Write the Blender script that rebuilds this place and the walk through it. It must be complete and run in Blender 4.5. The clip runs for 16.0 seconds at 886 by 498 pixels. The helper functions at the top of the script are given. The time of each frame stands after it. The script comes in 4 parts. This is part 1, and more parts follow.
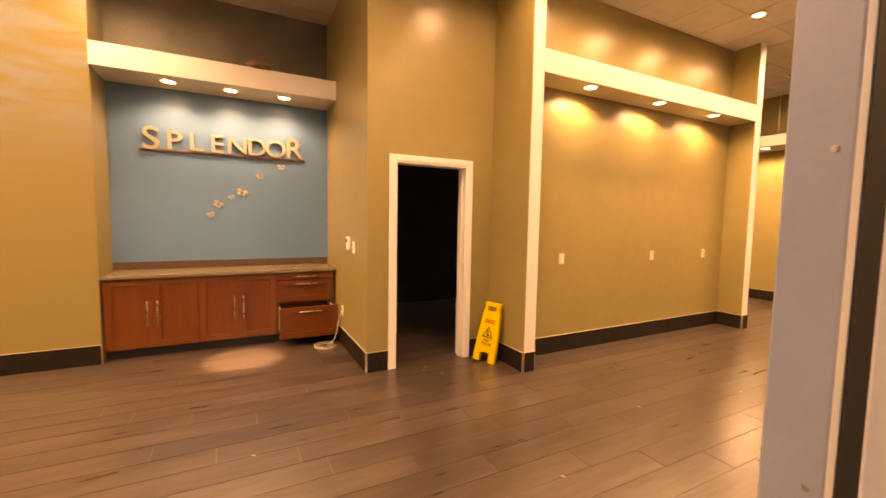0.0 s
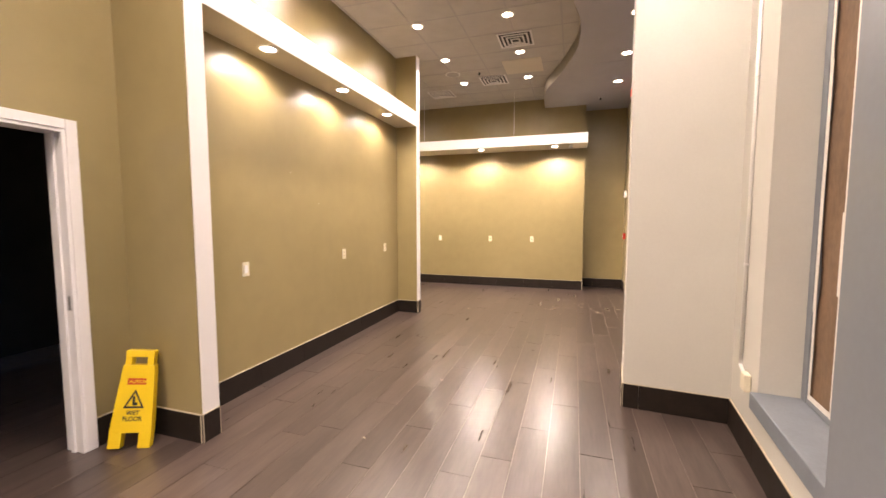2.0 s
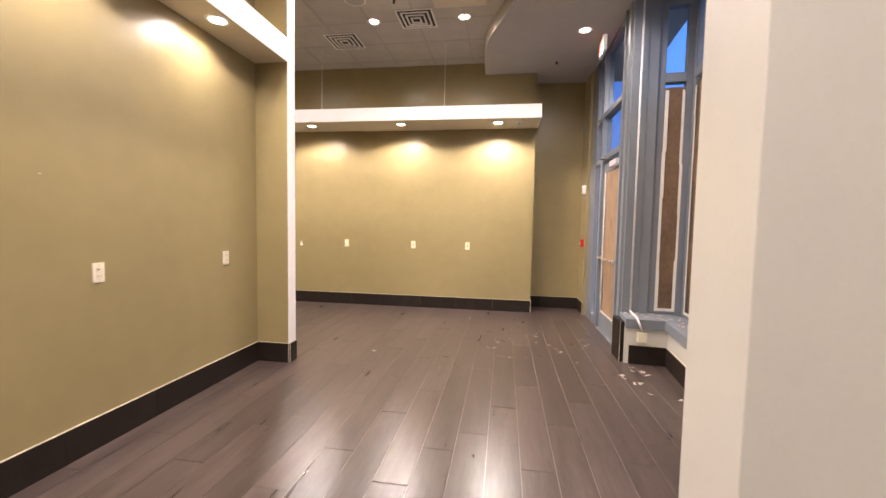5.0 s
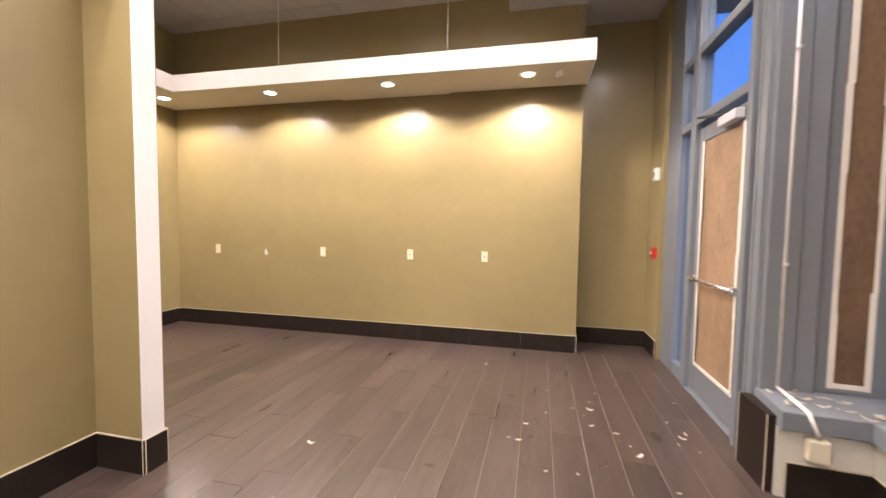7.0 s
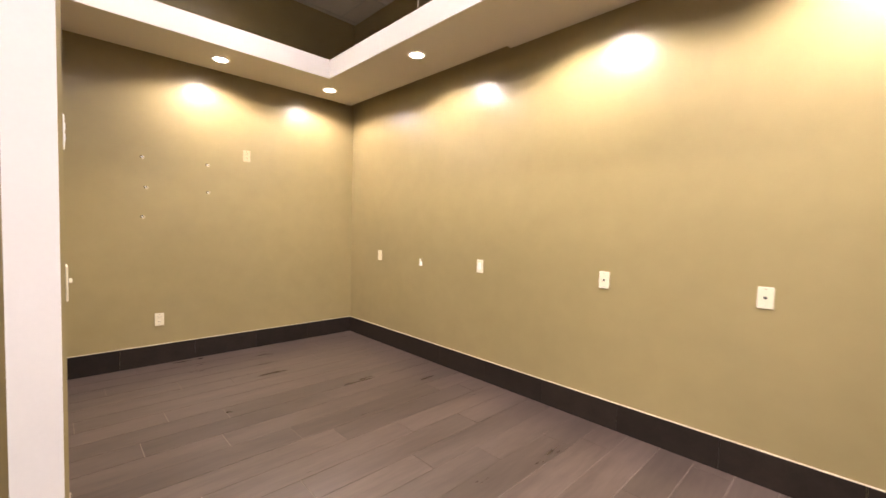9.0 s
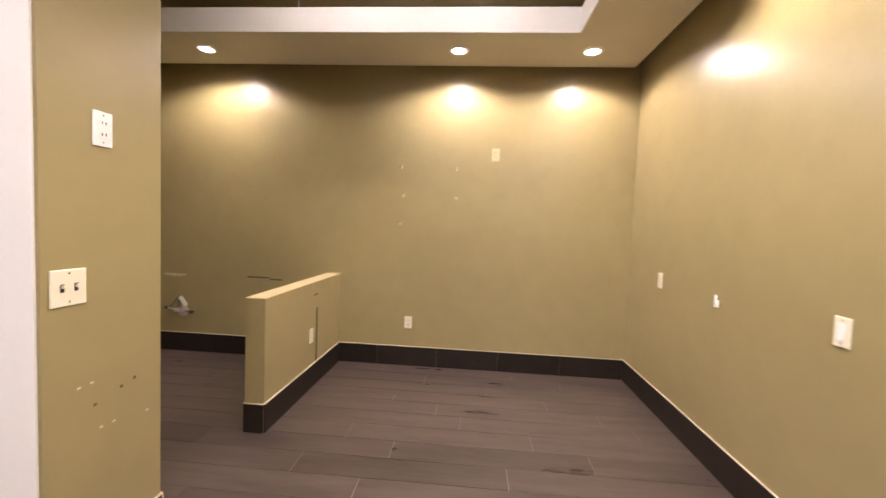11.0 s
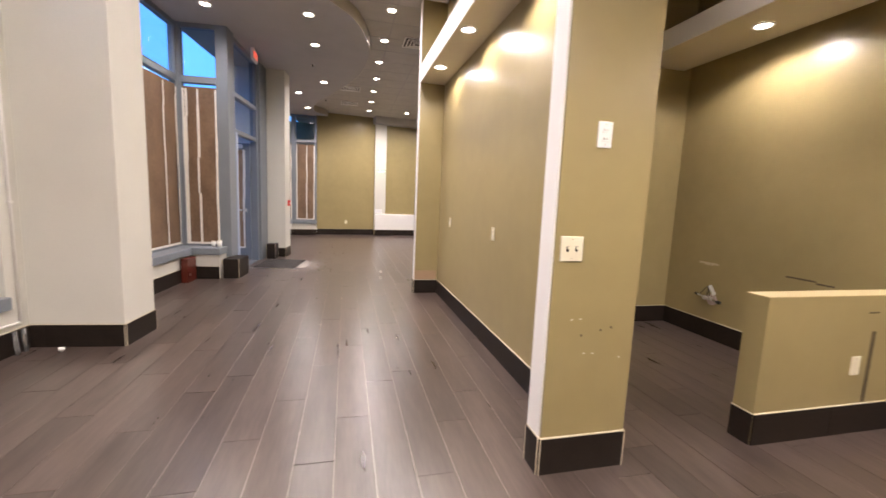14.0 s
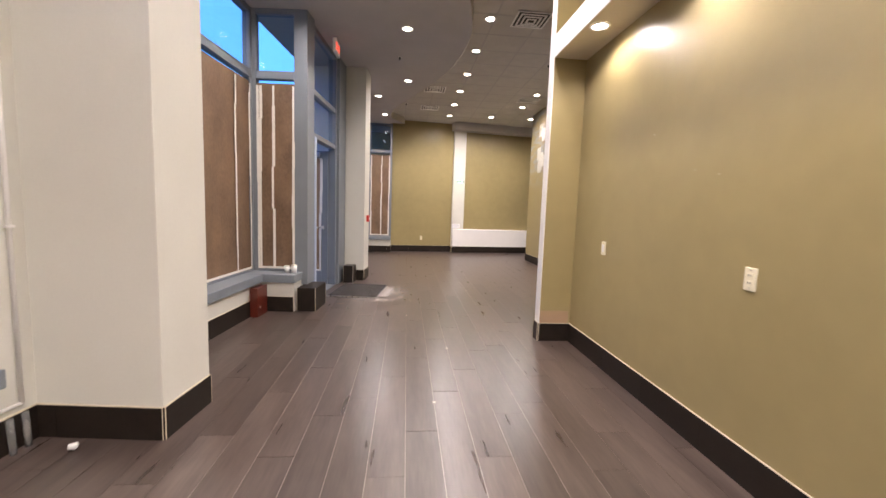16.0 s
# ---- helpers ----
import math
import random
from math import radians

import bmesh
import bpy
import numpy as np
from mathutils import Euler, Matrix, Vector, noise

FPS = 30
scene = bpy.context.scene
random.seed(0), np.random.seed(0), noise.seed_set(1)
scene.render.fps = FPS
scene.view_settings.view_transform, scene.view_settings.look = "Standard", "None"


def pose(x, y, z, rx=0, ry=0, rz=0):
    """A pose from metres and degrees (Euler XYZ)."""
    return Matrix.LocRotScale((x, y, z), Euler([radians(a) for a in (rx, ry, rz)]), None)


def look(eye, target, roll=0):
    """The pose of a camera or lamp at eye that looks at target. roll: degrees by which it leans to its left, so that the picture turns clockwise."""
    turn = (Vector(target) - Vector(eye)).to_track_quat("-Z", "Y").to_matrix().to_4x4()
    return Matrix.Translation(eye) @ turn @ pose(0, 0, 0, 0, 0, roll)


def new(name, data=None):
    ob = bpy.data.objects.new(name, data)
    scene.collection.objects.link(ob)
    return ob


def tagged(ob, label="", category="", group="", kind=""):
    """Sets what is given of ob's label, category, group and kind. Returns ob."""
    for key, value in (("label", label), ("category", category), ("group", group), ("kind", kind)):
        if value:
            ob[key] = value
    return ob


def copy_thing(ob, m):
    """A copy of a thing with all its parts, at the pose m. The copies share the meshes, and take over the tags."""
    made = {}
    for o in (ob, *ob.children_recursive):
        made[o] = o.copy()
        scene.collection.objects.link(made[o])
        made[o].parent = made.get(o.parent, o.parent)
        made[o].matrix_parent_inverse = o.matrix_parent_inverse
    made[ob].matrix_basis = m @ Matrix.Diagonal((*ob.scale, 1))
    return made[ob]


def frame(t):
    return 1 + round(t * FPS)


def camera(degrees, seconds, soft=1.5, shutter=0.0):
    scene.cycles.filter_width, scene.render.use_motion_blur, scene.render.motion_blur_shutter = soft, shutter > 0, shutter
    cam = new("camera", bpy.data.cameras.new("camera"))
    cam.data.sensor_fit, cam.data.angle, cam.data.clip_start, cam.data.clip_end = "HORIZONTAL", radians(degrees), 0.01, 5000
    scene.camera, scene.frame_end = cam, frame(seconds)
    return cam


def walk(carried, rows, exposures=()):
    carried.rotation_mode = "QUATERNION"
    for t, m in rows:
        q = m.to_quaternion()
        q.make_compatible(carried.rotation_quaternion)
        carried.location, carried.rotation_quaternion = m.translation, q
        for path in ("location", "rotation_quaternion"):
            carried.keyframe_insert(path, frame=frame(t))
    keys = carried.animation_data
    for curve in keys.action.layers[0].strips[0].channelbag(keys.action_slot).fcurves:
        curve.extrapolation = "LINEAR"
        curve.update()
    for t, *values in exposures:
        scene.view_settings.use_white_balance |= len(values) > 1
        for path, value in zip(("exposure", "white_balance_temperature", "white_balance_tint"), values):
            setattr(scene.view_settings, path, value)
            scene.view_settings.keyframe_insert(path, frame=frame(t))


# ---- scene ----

cam = camera(95.4, 16.0, shutter=0.3)
PATH = [
    (0, (3.065, -1.977, 1.49), (1.293, -1.061, 1.341), 1.0),
    (0.5, (2.778, -1.804, 1.477), (1.168, -0.628, 1.312), 1.6),
    (1, (2.58, -1.658, 1.465), (1.274, -0.153, 1.297), 1.1),
    (1.5, (2.406, -1.591, 1.5), (1.512, 0.192, 1.346), 0.3),
    (2, (2.333, -1.459, 1.506), (1.717, 0.438, 1.351), 0.0),
    (2.5, (2.266, -1.259, 1.478), (1.753, 0.666, 1.301), 0.3),
    (3, (2.124, -0.971, 1.425), (1.713, 0.98, 1.269), 0.8),
    (3.5, (2.067, -0.587, 1.392), (1.701, 1.374, 1.247), 0.9),
    (4, (2.064, -0.162, 1.398), (1.727, 1.805, 1.267), 1.0),
    (6.5, (2.082, 2.225, 1.386), (1.801, 4.201, 1.267), 1.0),
    (7, (2.083, 2.694, 1.391), (1.623, 4.637, 1.278), 0.8),
    (7.5, (2.062, 3.162, 1.362), (1.362, 5.035, 1.292), 1.1),
    (8, (2.014, 3.638, 1.35), (1.049, 5.388, 1.27), 1.3),
    (10.5, (1.327, 5.594, 1.414), (-0.636, 5.966, 1.318), 2.2),
    (11, (1.114, 5.862, 1.4), (-0.877, 5.708, 1.289), 2.3),
    (11.5, (0.922, 6.05, 1.415), (-0.965, 5.399, 1.293), 3.1),
    (12, (0.664, 6.122, 1.422), (-0.998, 5.018, 1.284), 3.6),
    (12.5, (0.502, 6.229, 1.414), (-0.875, 4.788, 1.252), 3.9),
    (13, (0.524, 6.295, 1.395), (-0.518, 4.599, 1.205), 3.2),
    (13.5, (0.683, 6.286, 1.382), (-0.058, 4.442, 1.158), 2.7),
    (14, (0.955, 6.258, 1.367), (0.486, 4.33, 1.117), 2.4),
    (14.5, (1.103, 6.093, 1.34), (0.8, 4.133, 1.085), 2.3),
    (15, (1.173, 5.696, 1.36), (0.972, 3.724, 1.093), 2.3),
    (15.5, (1.339, 5.236, 1.358), (1.149, 3.259, 1.119), 2.2),
    (16, (1.426, 4.725, 1.373), (1.242, 2.743, 1.171), 2.0),
]
walk(cam, [(t, look(eye, target, roll)) for t, eye, target, roll in PATH],
     exposures=[(0.0, 0.13, 42000, 44), (0.5, 0.22, 18000, 38), (1.0, 0.3, 11500, 32), (1.5, 0.32, 8300, 27), (2.0, 0.3, 7100, 24), (2.6, 0.22, 6600, 22), (4.0, 0.12, 6450, 22), (8.2, 0.18, 6450, 21), (10.3, 0.0, 6300, 21), (12.0, 0.0, 6300, 21), (13.2, 0.06, 6250, 20), (16.0, 0.04, 6200, 19)])

# ---- world: dusk sky, seen through the transoms ----
world = bpy.data.worlds.new("dusk")
scene.world = world
world.use_nodes = True
wn, wl = world.node_tree.nodes, world.node_tree.links
sky = wn.new("ShaderNodeTexSky")
sky.sky_type, sky.sun_disc = "NISHITA", False
sky.sun_elevation, sky.sun_rotation = radians(16), radians(250)
wn["Background"].inputs["Strength"].default_value = 0.15
wl.new(sky.outputs["Color"], wn["Background"].inputs["Color"])
sun = new("sun", bpy.data.lights.new("sun", "SUN"))
sun.data.energy, sun.data.angle, sun.data.color = 0.5, radians(12), (1.0, 0.97, 0.93)
sun.matrix_world = look((30, -30, 12), (0, 0, 0))

# heights and lamp strengths
CEIL, LOW = 3.95, 3.77          # tile ceiling, dropped edge along the windows
SOF = 2.90                      # underside of all the light shelves
WARM = (1.0, 0.905, 0.79)
WASH, DOWN = 150.0, 94.0


# ---- materials ----
def mat(name, color, rough=0.5, var=0.12, scale=6.0, bump=0.0, metal=0.0, color2=None, stretch=(1, 1, 1), spec=0.5, grain=60.0):
    m = bpy.data.materials.new(name)
    m.use_nodes = True
    n, l = m.node_tree.nodes, m.node_tree.links
    b = n["Principled BSDF"]
    b.inputs["Roughness"].default_value, b.inputs["Metallic"].default_value = rough, metal
    b.inputs["Specular IOR Level"].default_value = spec
    tc, mp = n.new("ShaderNodeTexCoord"), n.new("ShaderNodeMapping")
    mp.inputs["Scale"].default_value = stretch
    l.new(tc.outputs["Object"], mp.inputs["Vector"])
    big, fine = n.new("ShaderNodeTexNoise"), n.new("ShaderNodeTexNoise")
    big.inputs["Scale"].default_value, big.inputs["Detail"].default_value = scale, 5
    fine.inputs["Scale"].default_value, fine.inputs["Detail"].default_value = grain, 4
    for t in (big, fine):
        l.new(mp.outputs["Vector"], t.inputs["Vector"])
    add = n.new("ShaderNodeMix")
    add.inputs["Factor"].default_value = 0.35
    l.new(big.outputs["Fac"], add.inputs["A"]), l.new(fine.outputs["Fac"], add.inputs["B"])
    ramp = n.new("ShaderNodeValToRGB")
    c2 = color2 or tuple(min(1, c * (1 + var)) for c in color)
    c1 = color if color2 else tuple(c * (1 - var) for c in color)
    ramp.color_ramp.elements[0].position, ramp.color_ramp.elements[1].position = 0.35, 0.65
    ramp.color_ramp.elements[0].color, ramp.color_ramp.elements[1].color = (*c1, 1), (*c2, 1)
    l.new(add.outputs["Result"], ramp.inputs["Fac"]), l.new(ramp.outputs["Color"], b.inputs["Base Color"])
    rr = n.new("ShaderNodeMapRange")
    rr.inputs["To Min"].default_value, rr.inputs["To Max"].default_value = max(0.02, rough - 0.06), min(1, rough + 0.06)
    l.new(big.outputs["Fac"], rr.inputs["Value"]), l.new(rr.outputs["Result"], b.inputs["Roughness"])
    if bump:
        bp = n.new("ShaderNodeBump")
        bp.inputs["Strength"].default_value, bp.inputs["Distance"].default_value = bump, 0.004
        l.new(add.outputs["Result"], bp.inputs["Height"]), l.new(bp.outputs["Normal"], b.inputs["Normal"])
    return m


def glow(name, color, strength):
    m = bpy.data.materials.new(name)
    m.use_nodes = True
    b = m.node_tree.nodes["Principled BSDF"]
    b.inputs["Base Color"].default_value = (*color, 1)
    b.inputs["Emission Color"].default_value, b.inputs["Emission Strength"].default_value = (*color, 1), strength
    return m


def per_piece(m, amount):
    """Shift the brightness of each piece a little."""
    n, l = m.node_tree.nodes, m.node_tree.links
    b = n["Principled BSDF"]
    src = b.inputs["Base Color"].links[0].from_socket
    info, mr, hsv = n.new("ShaderNodeObjectInfo"), n.new("ShaderNodeMapRange"), n.new("ShaderNodeHueSaturation")
    mr.inputs["To Min"].default_value, mr.inputs["To Max"].default_value = 1 - amount, 1 + amount
    l.new(info.outputs["Random"], mr.inputs["Value"]), l.new(mr.outputs["Result"], hsv.inputs["Value"])
    l.new(src, hsv.inputs["Color"]), l.new(hsv.outputs["Color"], b.inputs["Base Color"])
    return m


GREEN = mat("olive_gold_paint", (0.293, 0.234, 0.110), 0.31, 0.075, 1.0, 0.012, grain=6, spec=0.5)
GREEN.node_tree.nodes["Principled BSDF"].inputs["Sheen Weight"].default_value = 0.13
GREEN.node_tree.nodes["Principled BSDF"].inputs["Sheen Tint"].default_value = (1.0, 0.82, 0.5, 1)
GREEN.node_tree.nodes["Principled BSDF"].inputs["Sheen Roughness"].default_value = 0.35
WHITE = mat("white_trim_paint", (0.80, 0.78, 0.76), 0.45, 0.02, 4)
CREAM = mat("cream_shelf_paint", (0.62, 0.56, 0.45), 0.5, 0.03, 3)
GREY_WALL = mat("pale_grey_paint", (0.60, 0.585, 0.53), 0.42, 0.03, 2)
CEILING = mat("ceiling_paint", (0.42, 0.40, 0.385), 0.8, 0.04, 3)
TILECEIL = mat("ceiling_tile_face", (0.48, 0.455, 0.42), 0.9, 0.06, 5, 0.15, grain=160)
BLUE = mat("blue_accent_paint", (0.10, 0.235, 0.40), 0.38, 0.08, 1.2, 0.04)
# near-black base colour stands in for the shade of the unlit room
DARKROOM = mat("room_shade_paint", (0.06, 0.055, 0.05), 0.7, 0.2, 2.0)
SLATE = mat("dark_mottled_paint", (0.16, 0.155, 0.13), 0.5, 0.3, 2.0, 0.05)
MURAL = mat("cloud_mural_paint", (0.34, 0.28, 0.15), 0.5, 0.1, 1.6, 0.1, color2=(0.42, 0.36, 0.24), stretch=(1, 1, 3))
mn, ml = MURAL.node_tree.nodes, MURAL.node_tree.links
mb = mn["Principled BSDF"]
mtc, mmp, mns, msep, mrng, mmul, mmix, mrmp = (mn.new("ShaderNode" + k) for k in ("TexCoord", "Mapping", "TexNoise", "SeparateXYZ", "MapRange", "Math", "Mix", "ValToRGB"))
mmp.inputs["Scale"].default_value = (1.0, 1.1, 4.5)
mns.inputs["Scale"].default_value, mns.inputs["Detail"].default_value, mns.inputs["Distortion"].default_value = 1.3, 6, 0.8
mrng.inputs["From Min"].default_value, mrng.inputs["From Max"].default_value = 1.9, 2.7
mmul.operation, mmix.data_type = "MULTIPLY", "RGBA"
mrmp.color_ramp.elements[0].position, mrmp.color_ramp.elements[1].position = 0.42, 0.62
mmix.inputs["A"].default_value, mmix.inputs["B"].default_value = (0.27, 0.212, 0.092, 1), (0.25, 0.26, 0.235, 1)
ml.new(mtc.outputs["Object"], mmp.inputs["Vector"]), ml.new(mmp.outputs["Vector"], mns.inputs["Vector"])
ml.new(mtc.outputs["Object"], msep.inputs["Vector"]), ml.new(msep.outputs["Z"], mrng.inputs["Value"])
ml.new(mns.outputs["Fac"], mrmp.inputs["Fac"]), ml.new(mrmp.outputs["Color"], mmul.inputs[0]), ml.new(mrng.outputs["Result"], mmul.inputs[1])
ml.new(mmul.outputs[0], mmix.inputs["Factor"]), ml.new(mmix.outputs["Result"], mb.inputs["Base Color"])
BASE = per_piece(mat("dark_brown_base_tile", (0.018, 0.013, 0.010), 0.48, 0.2, 9, 0.05, spec=0.22), 0.15)
CAULK = mat("pale_caulk", (0.55, 0.48, 0.36), 0.6, 0.1, 20)
GROUT = mat("pale_grout", (0.29, 0.245, 0.215), 0.8, 0.2, 20, 0.1)
PLANK = per_piece(mat("grey_brown_plank_tile", (0.036, 0.025, 0.0205), 0.33, 0.2, 1.6, 0.03, color2=(0.090, 0.066, 0.056), stretch=(8, 1.0, 1), grain=7.0), 0.2)
pn, pl = PLANK.node_tree.nodes, PLANK.node_tree.links
pmap, pinfo, pmul = pn["Mapping"], pn.new("ShaderNodeObjectInfo"), pn.new("ShaderNodeMath")
pmul.operation, pmul.inputs[1].default_value = "MULTIPLY", 40.0
pl.new(pinfo.outputs["Random"], pmul.inputs[0]), pl.new(pmul.outputs[0], pmap.inputs["Location"])
pn["Map Range"].inputs["To Min"].default_value, pn["Map Range"].inputs["To Max"].default_value = 0.25, 0.33
pn["Principled BSDF"].inputs["Specular IOR Level"].default_value = 0.75
pn["Color Ramp"].color_ramp.elements[0].position, pn["Color Ramp"].color_ramp.elements[1].position = 0.30, 0.68
for node in pn:
    if node.type == "TEX_NOISE":
        node.inputs["Detail"].default_value = 4.0
ALU = mat("grey_painted_aluminium", (0.185, 0.205, 0.23), 0.35, 0.06, 3, 0.02)
# paler and bluer than ALU: outdoor daylight on the jamb put into the colour
JAMB = mat("daylight_tinted_aluminium", (0.36, 0.42, 0.56), 0.35, 0.05, 3)
ALU2 = mat("pale_aluminium", (0.62, 0.62, 0.66), 0.35, 0.05, 3)
SILL = mat("grey_sill_paint", (0.19, 0.215, 0.245), 0.4, 0.1, 6, 0.05)
PAPER = mat("brown_kraft_paper", (0.175, 0.108, 0.063), 0.7, 0.28, 3.0, 0.8, stretch=(1, 1, 0.6), grain=40)
DOORPAPER = mat("light_kraft_paper", (0.30, 0.195, 0.115), 0.75, 0.2, 3.0, 0.8, grain=25)
TAPE = mat("white_masking_tape", (0.78, 0.74, 0.68), 0.6, 0.05, 10)
PLATE = mat("ivory_plastic", (0.74, 0.68, 0.52), 0.3, 0.03, 10)
TANPLATE = mat("tan_painted_plastic", (0.46, 0.38, 0.23), 0.35, 0.04, 10)
WPLATE = mat("white_plastic", (0.80, 0.80, 0.78), 0.3, 0.02, 10)
DARK = mat("dark_slot", (0.02, 0.02, 0.02), 0.5, 0.1, 10)
CHERRY = mat("cherry_wood", (0.140, 0.036, 0.011), 0.30, 0.2, 1.5, 0.05, color2=(0.185, 0.054, 0.018), stretch=(6, 6, 0.8), grain=20)
STONE = mat("speckled_countertop", (0.19, 0.15, 0.105), 0.25, 0.25, 40)
SPLASH = mat("brown_backsplash", (0.10, 0.07, 0.05), 0.3, 0.2, 10)
STEEL = mat("brushed_steel", (0.65, 0.63, 0.60), 0.28, 0.05, 30, metal=1.0)
YELLOW = mat("yellow_plastic", (0.80, 0.55, 0.015), 0.35, 0.04, 6)
BLACK = mat("black_print", (0.02, 0.02, 0.02), 0.5, 0.1, 10)
RED = mat("red_plastic", (0.55, 0.03, 0.02), 0.35, 0.05, 10)
MAROON = mat("red_brown_wood", (0.10, 0.018, 0.010), 0.3, 0.2, 4)
LETTER = mat("tan_wood_letters", (0.42, 0.365, 0.28), 0.5, 0.12, 8, 0.05)
BROWN = mat("brown_wood_rail", (0.16, 0.09, 0.05), 0.45, 0.15, 8)
CHIP = mat("paint_flake", (0.60, 0.55, 0.46), 0.7, 0.1, 10)
LEAFM = mat("dry_leaf", (0.085, 0.055, 0.03), 0.7, 0.3, 12)
DUST = mat("pale_dust", (0.30, 0.26, 0.23), 0.9, 0.2, 14, 0.2)
MAT_IRON = mat("dark_mat_bars", (0.035, 0.028, 0.024), 0.75, 0.2, 12)
CLEAR = mat("clear_plastic", (0.8, 0.8, 0.8), 0.1, 0.02, 5)
CLEAR.node_tree.nodes["Principled BSDF"].inputs["Transmission Weight"].default_value = 0.9
CONCRETE = mat("outdoor_concrete", (0.28, 0.27, 0.25), 0.9, 0.15, 2, 0.1)
BUILDING = mat("outdoor_dark_facade", (0.10, 0.13, 0.17), 0.6, 0.15, 1)
LEAVES = mat("tree_leaves", (0.05, 0.09, 0.03), 0.6, 0.4, 3)
BARK = mat("tree_bark", (0.09, 0.07, 0.05), 0.9, 0.3, 8, 0.4)
SKYGLOW = glow("evening_sky", (0.12, 0.33, 0.78), 1.0)
sn, sl = SKYGLOW.node_tree.nodes, SKYGLOW.node_tree.links
sgeo, ssep, smap, srmp = sn.new("ShaderNodeNewGeometry"), sn.new("ShaderNodeSeparateXYZ"), sn.new("ShaderNodeMapRange"), sn.new("ShaderNodeValToRGB")
smap.inputs["From Min"].default_value, smap.inputs["From Max"].default_value = -65, 45
srmp.color_ramp.elements[0].color, srmp.color_ramp.elements[1].color = (0.16, 0.52, 1.0, 1), (0.045, 0.13, 0.36, 1)
sl.new(sgeo.outputs["Position"], ssep.inputs["Vector"]), sl.new(ssep.outputs["Y"], smap.inputs["Value"])
sl.new(smap.outputs["Result"], srmp.inputs["Fac"]), sl.new(srmp.outputs["Color"], sn["Principled BSDF"].inputs["Emission Color"])
sn["Principled BSDF"].inputs["Emission Strength"].default_value = 1.45
LAMP = glow("lamp_lens", (1.0, 0.90, 0.72), 30.0)
ln, ll = LAMP.node_tree.nodes, LAMP.node_tree.links
ltc, llen, lrng = ln.new("ShaderNodeTexCoord"), ln.new("ShaderNodeVectorMath"), ln.new("ShaderNodeMapRange")
llen.operation, lrng.interpolation_type = "LENGTH", "SMOOTHSTEP"
for key, value in (("From Min", 0.035), ("From Max", 0.066), ("To Min", 40.0), ("To Max", 2.0)):
    lrng.inputs[key].default_value = value
ll.new(ltc.outputs["Object"], llen.inputs[0]), ll.new(llen.outputs["Value"], lrng.inputs["Value"])
ll.new(lrng.outputs["Result"], ln["Principled BSDF"].inputs["Emission Strength"])
EXIT = glow("exit_sign_face", (1.0, 0.10, 0.05), 1.5)
SCONCE = glow("sconce_green_led", (0.45, 1.0, 0.65), 9.0)
GLASS = bpy.data.materials.new("window_glass")
GLASS.use_nodes = True
gb = GLASS.node_tree.nodes["Principled BSDF"]
gb.inputs["Base Color"].default_value, gb.inputs["Roughness"].default_value = (0.75, 0.88, 1.0, 1), 0.02
gb.inputs["Transmission Weight"].default_value, gb.inputs["IOR"].default_value = 1.0, 1.45


# ---- building helpers ----
def box(bm, a, b, bevel=0.0):
    x0, y0, z0 = (min(p, q) for p, q in zip(a, b))
    x1, y1, z1 = (max(p, q) for p, q in zip(a, b))
    vs = [bm.verts.new(v) for v in ((x0, y0, z0), (x1, y0, z0), (x1, y1, z0), (x0, y1, z0), (x0, y0, z1), (x1, y0, z1), (x1, y1, z1), (x0, y1, z1))]
    fs = [bm.faces.new([vs[i] for i in f]) for f in ((3, 2, 1, 0), (4, 5, 6, 7), (0, 1, 5, 4), (1, 2, 6, 5), (2, 3, 7, 6), (3, 0, 4, 7))]
    if bevel:
        bmesh.ops.bevel(bm, geom=list({e for f in fs for e in f.edges}), offset=bevel, segments=2, affect="EDGES", profile=0.5)
    return bm


def boxes(*spans, bevel=0.0):
    bm = bmesh.new()
    for a, b in spans:
        box(bm, a, b, bevel)
    return bm


def rod(a, b, r, seg=10, r2=None):
    bm = bmesh.new()
    a, b = Vector(a), Vector(b)
    m = Matrix.Translation((a + b) / 2) @ (b - a).to_track_quat("Z", "Y").to_matrix().to_4x4()
    bmesh.ops.create_cone(bm, cap_ends=True, segments=seg, radius1=r, radius2=r if r2 is None else r2, depth=(b - a).length, matrix=m)
    return bm


def prism(points, z0, z1):
    """An upright prism over a plan outline."""
    bm = bmesh.new()
    lo, hi = [bm.verts.new((x, y, z0)) for x, y in points], [bm.verts.new((x, y, z1)) for x, y in points]
    bm.faces.new(lo[::-1]), bm.faces.new(hi)
    for i in range(len(points)):
        j = (i + 1) % len(points)
        bm.faces.new((lo[i], lo[j], hi[j], hi[i]))
    bmesh.ops.recalc_face_normals(bm, faces=bm.faces)
    return bm


def mesh(name, bm, material, smooth=False):
    me = bpy.data.meshes.new(name)
    bm.to_mesh(me)
    bm.free()
    me.materials.append(material)
    if smooth:
        me.polygons.foreach_set("use_smooth", [True] * len(me.polygons))
    return me


def part(name, bm, material, parent, label="", smooth=False):
    ob = new(name, mesh(name, bm, material, smooth))
    ob.parent = parent
    return tagged(ob, label)


def struct(name, bm, material, label, category="wall", m=None):
    ob = new(name, mesh(name, bm, material))
    if m is not None:
        ob.matrix_world = m
    return tagged(ob, label, category, kind="structure")


def thing(name, m, label, category, group="", kind=""):
    ob = new(name)
    ob.empty_display_size = 0.1
    ob.matrix_world = m
    return tagged(ob, label, category, group, kind)


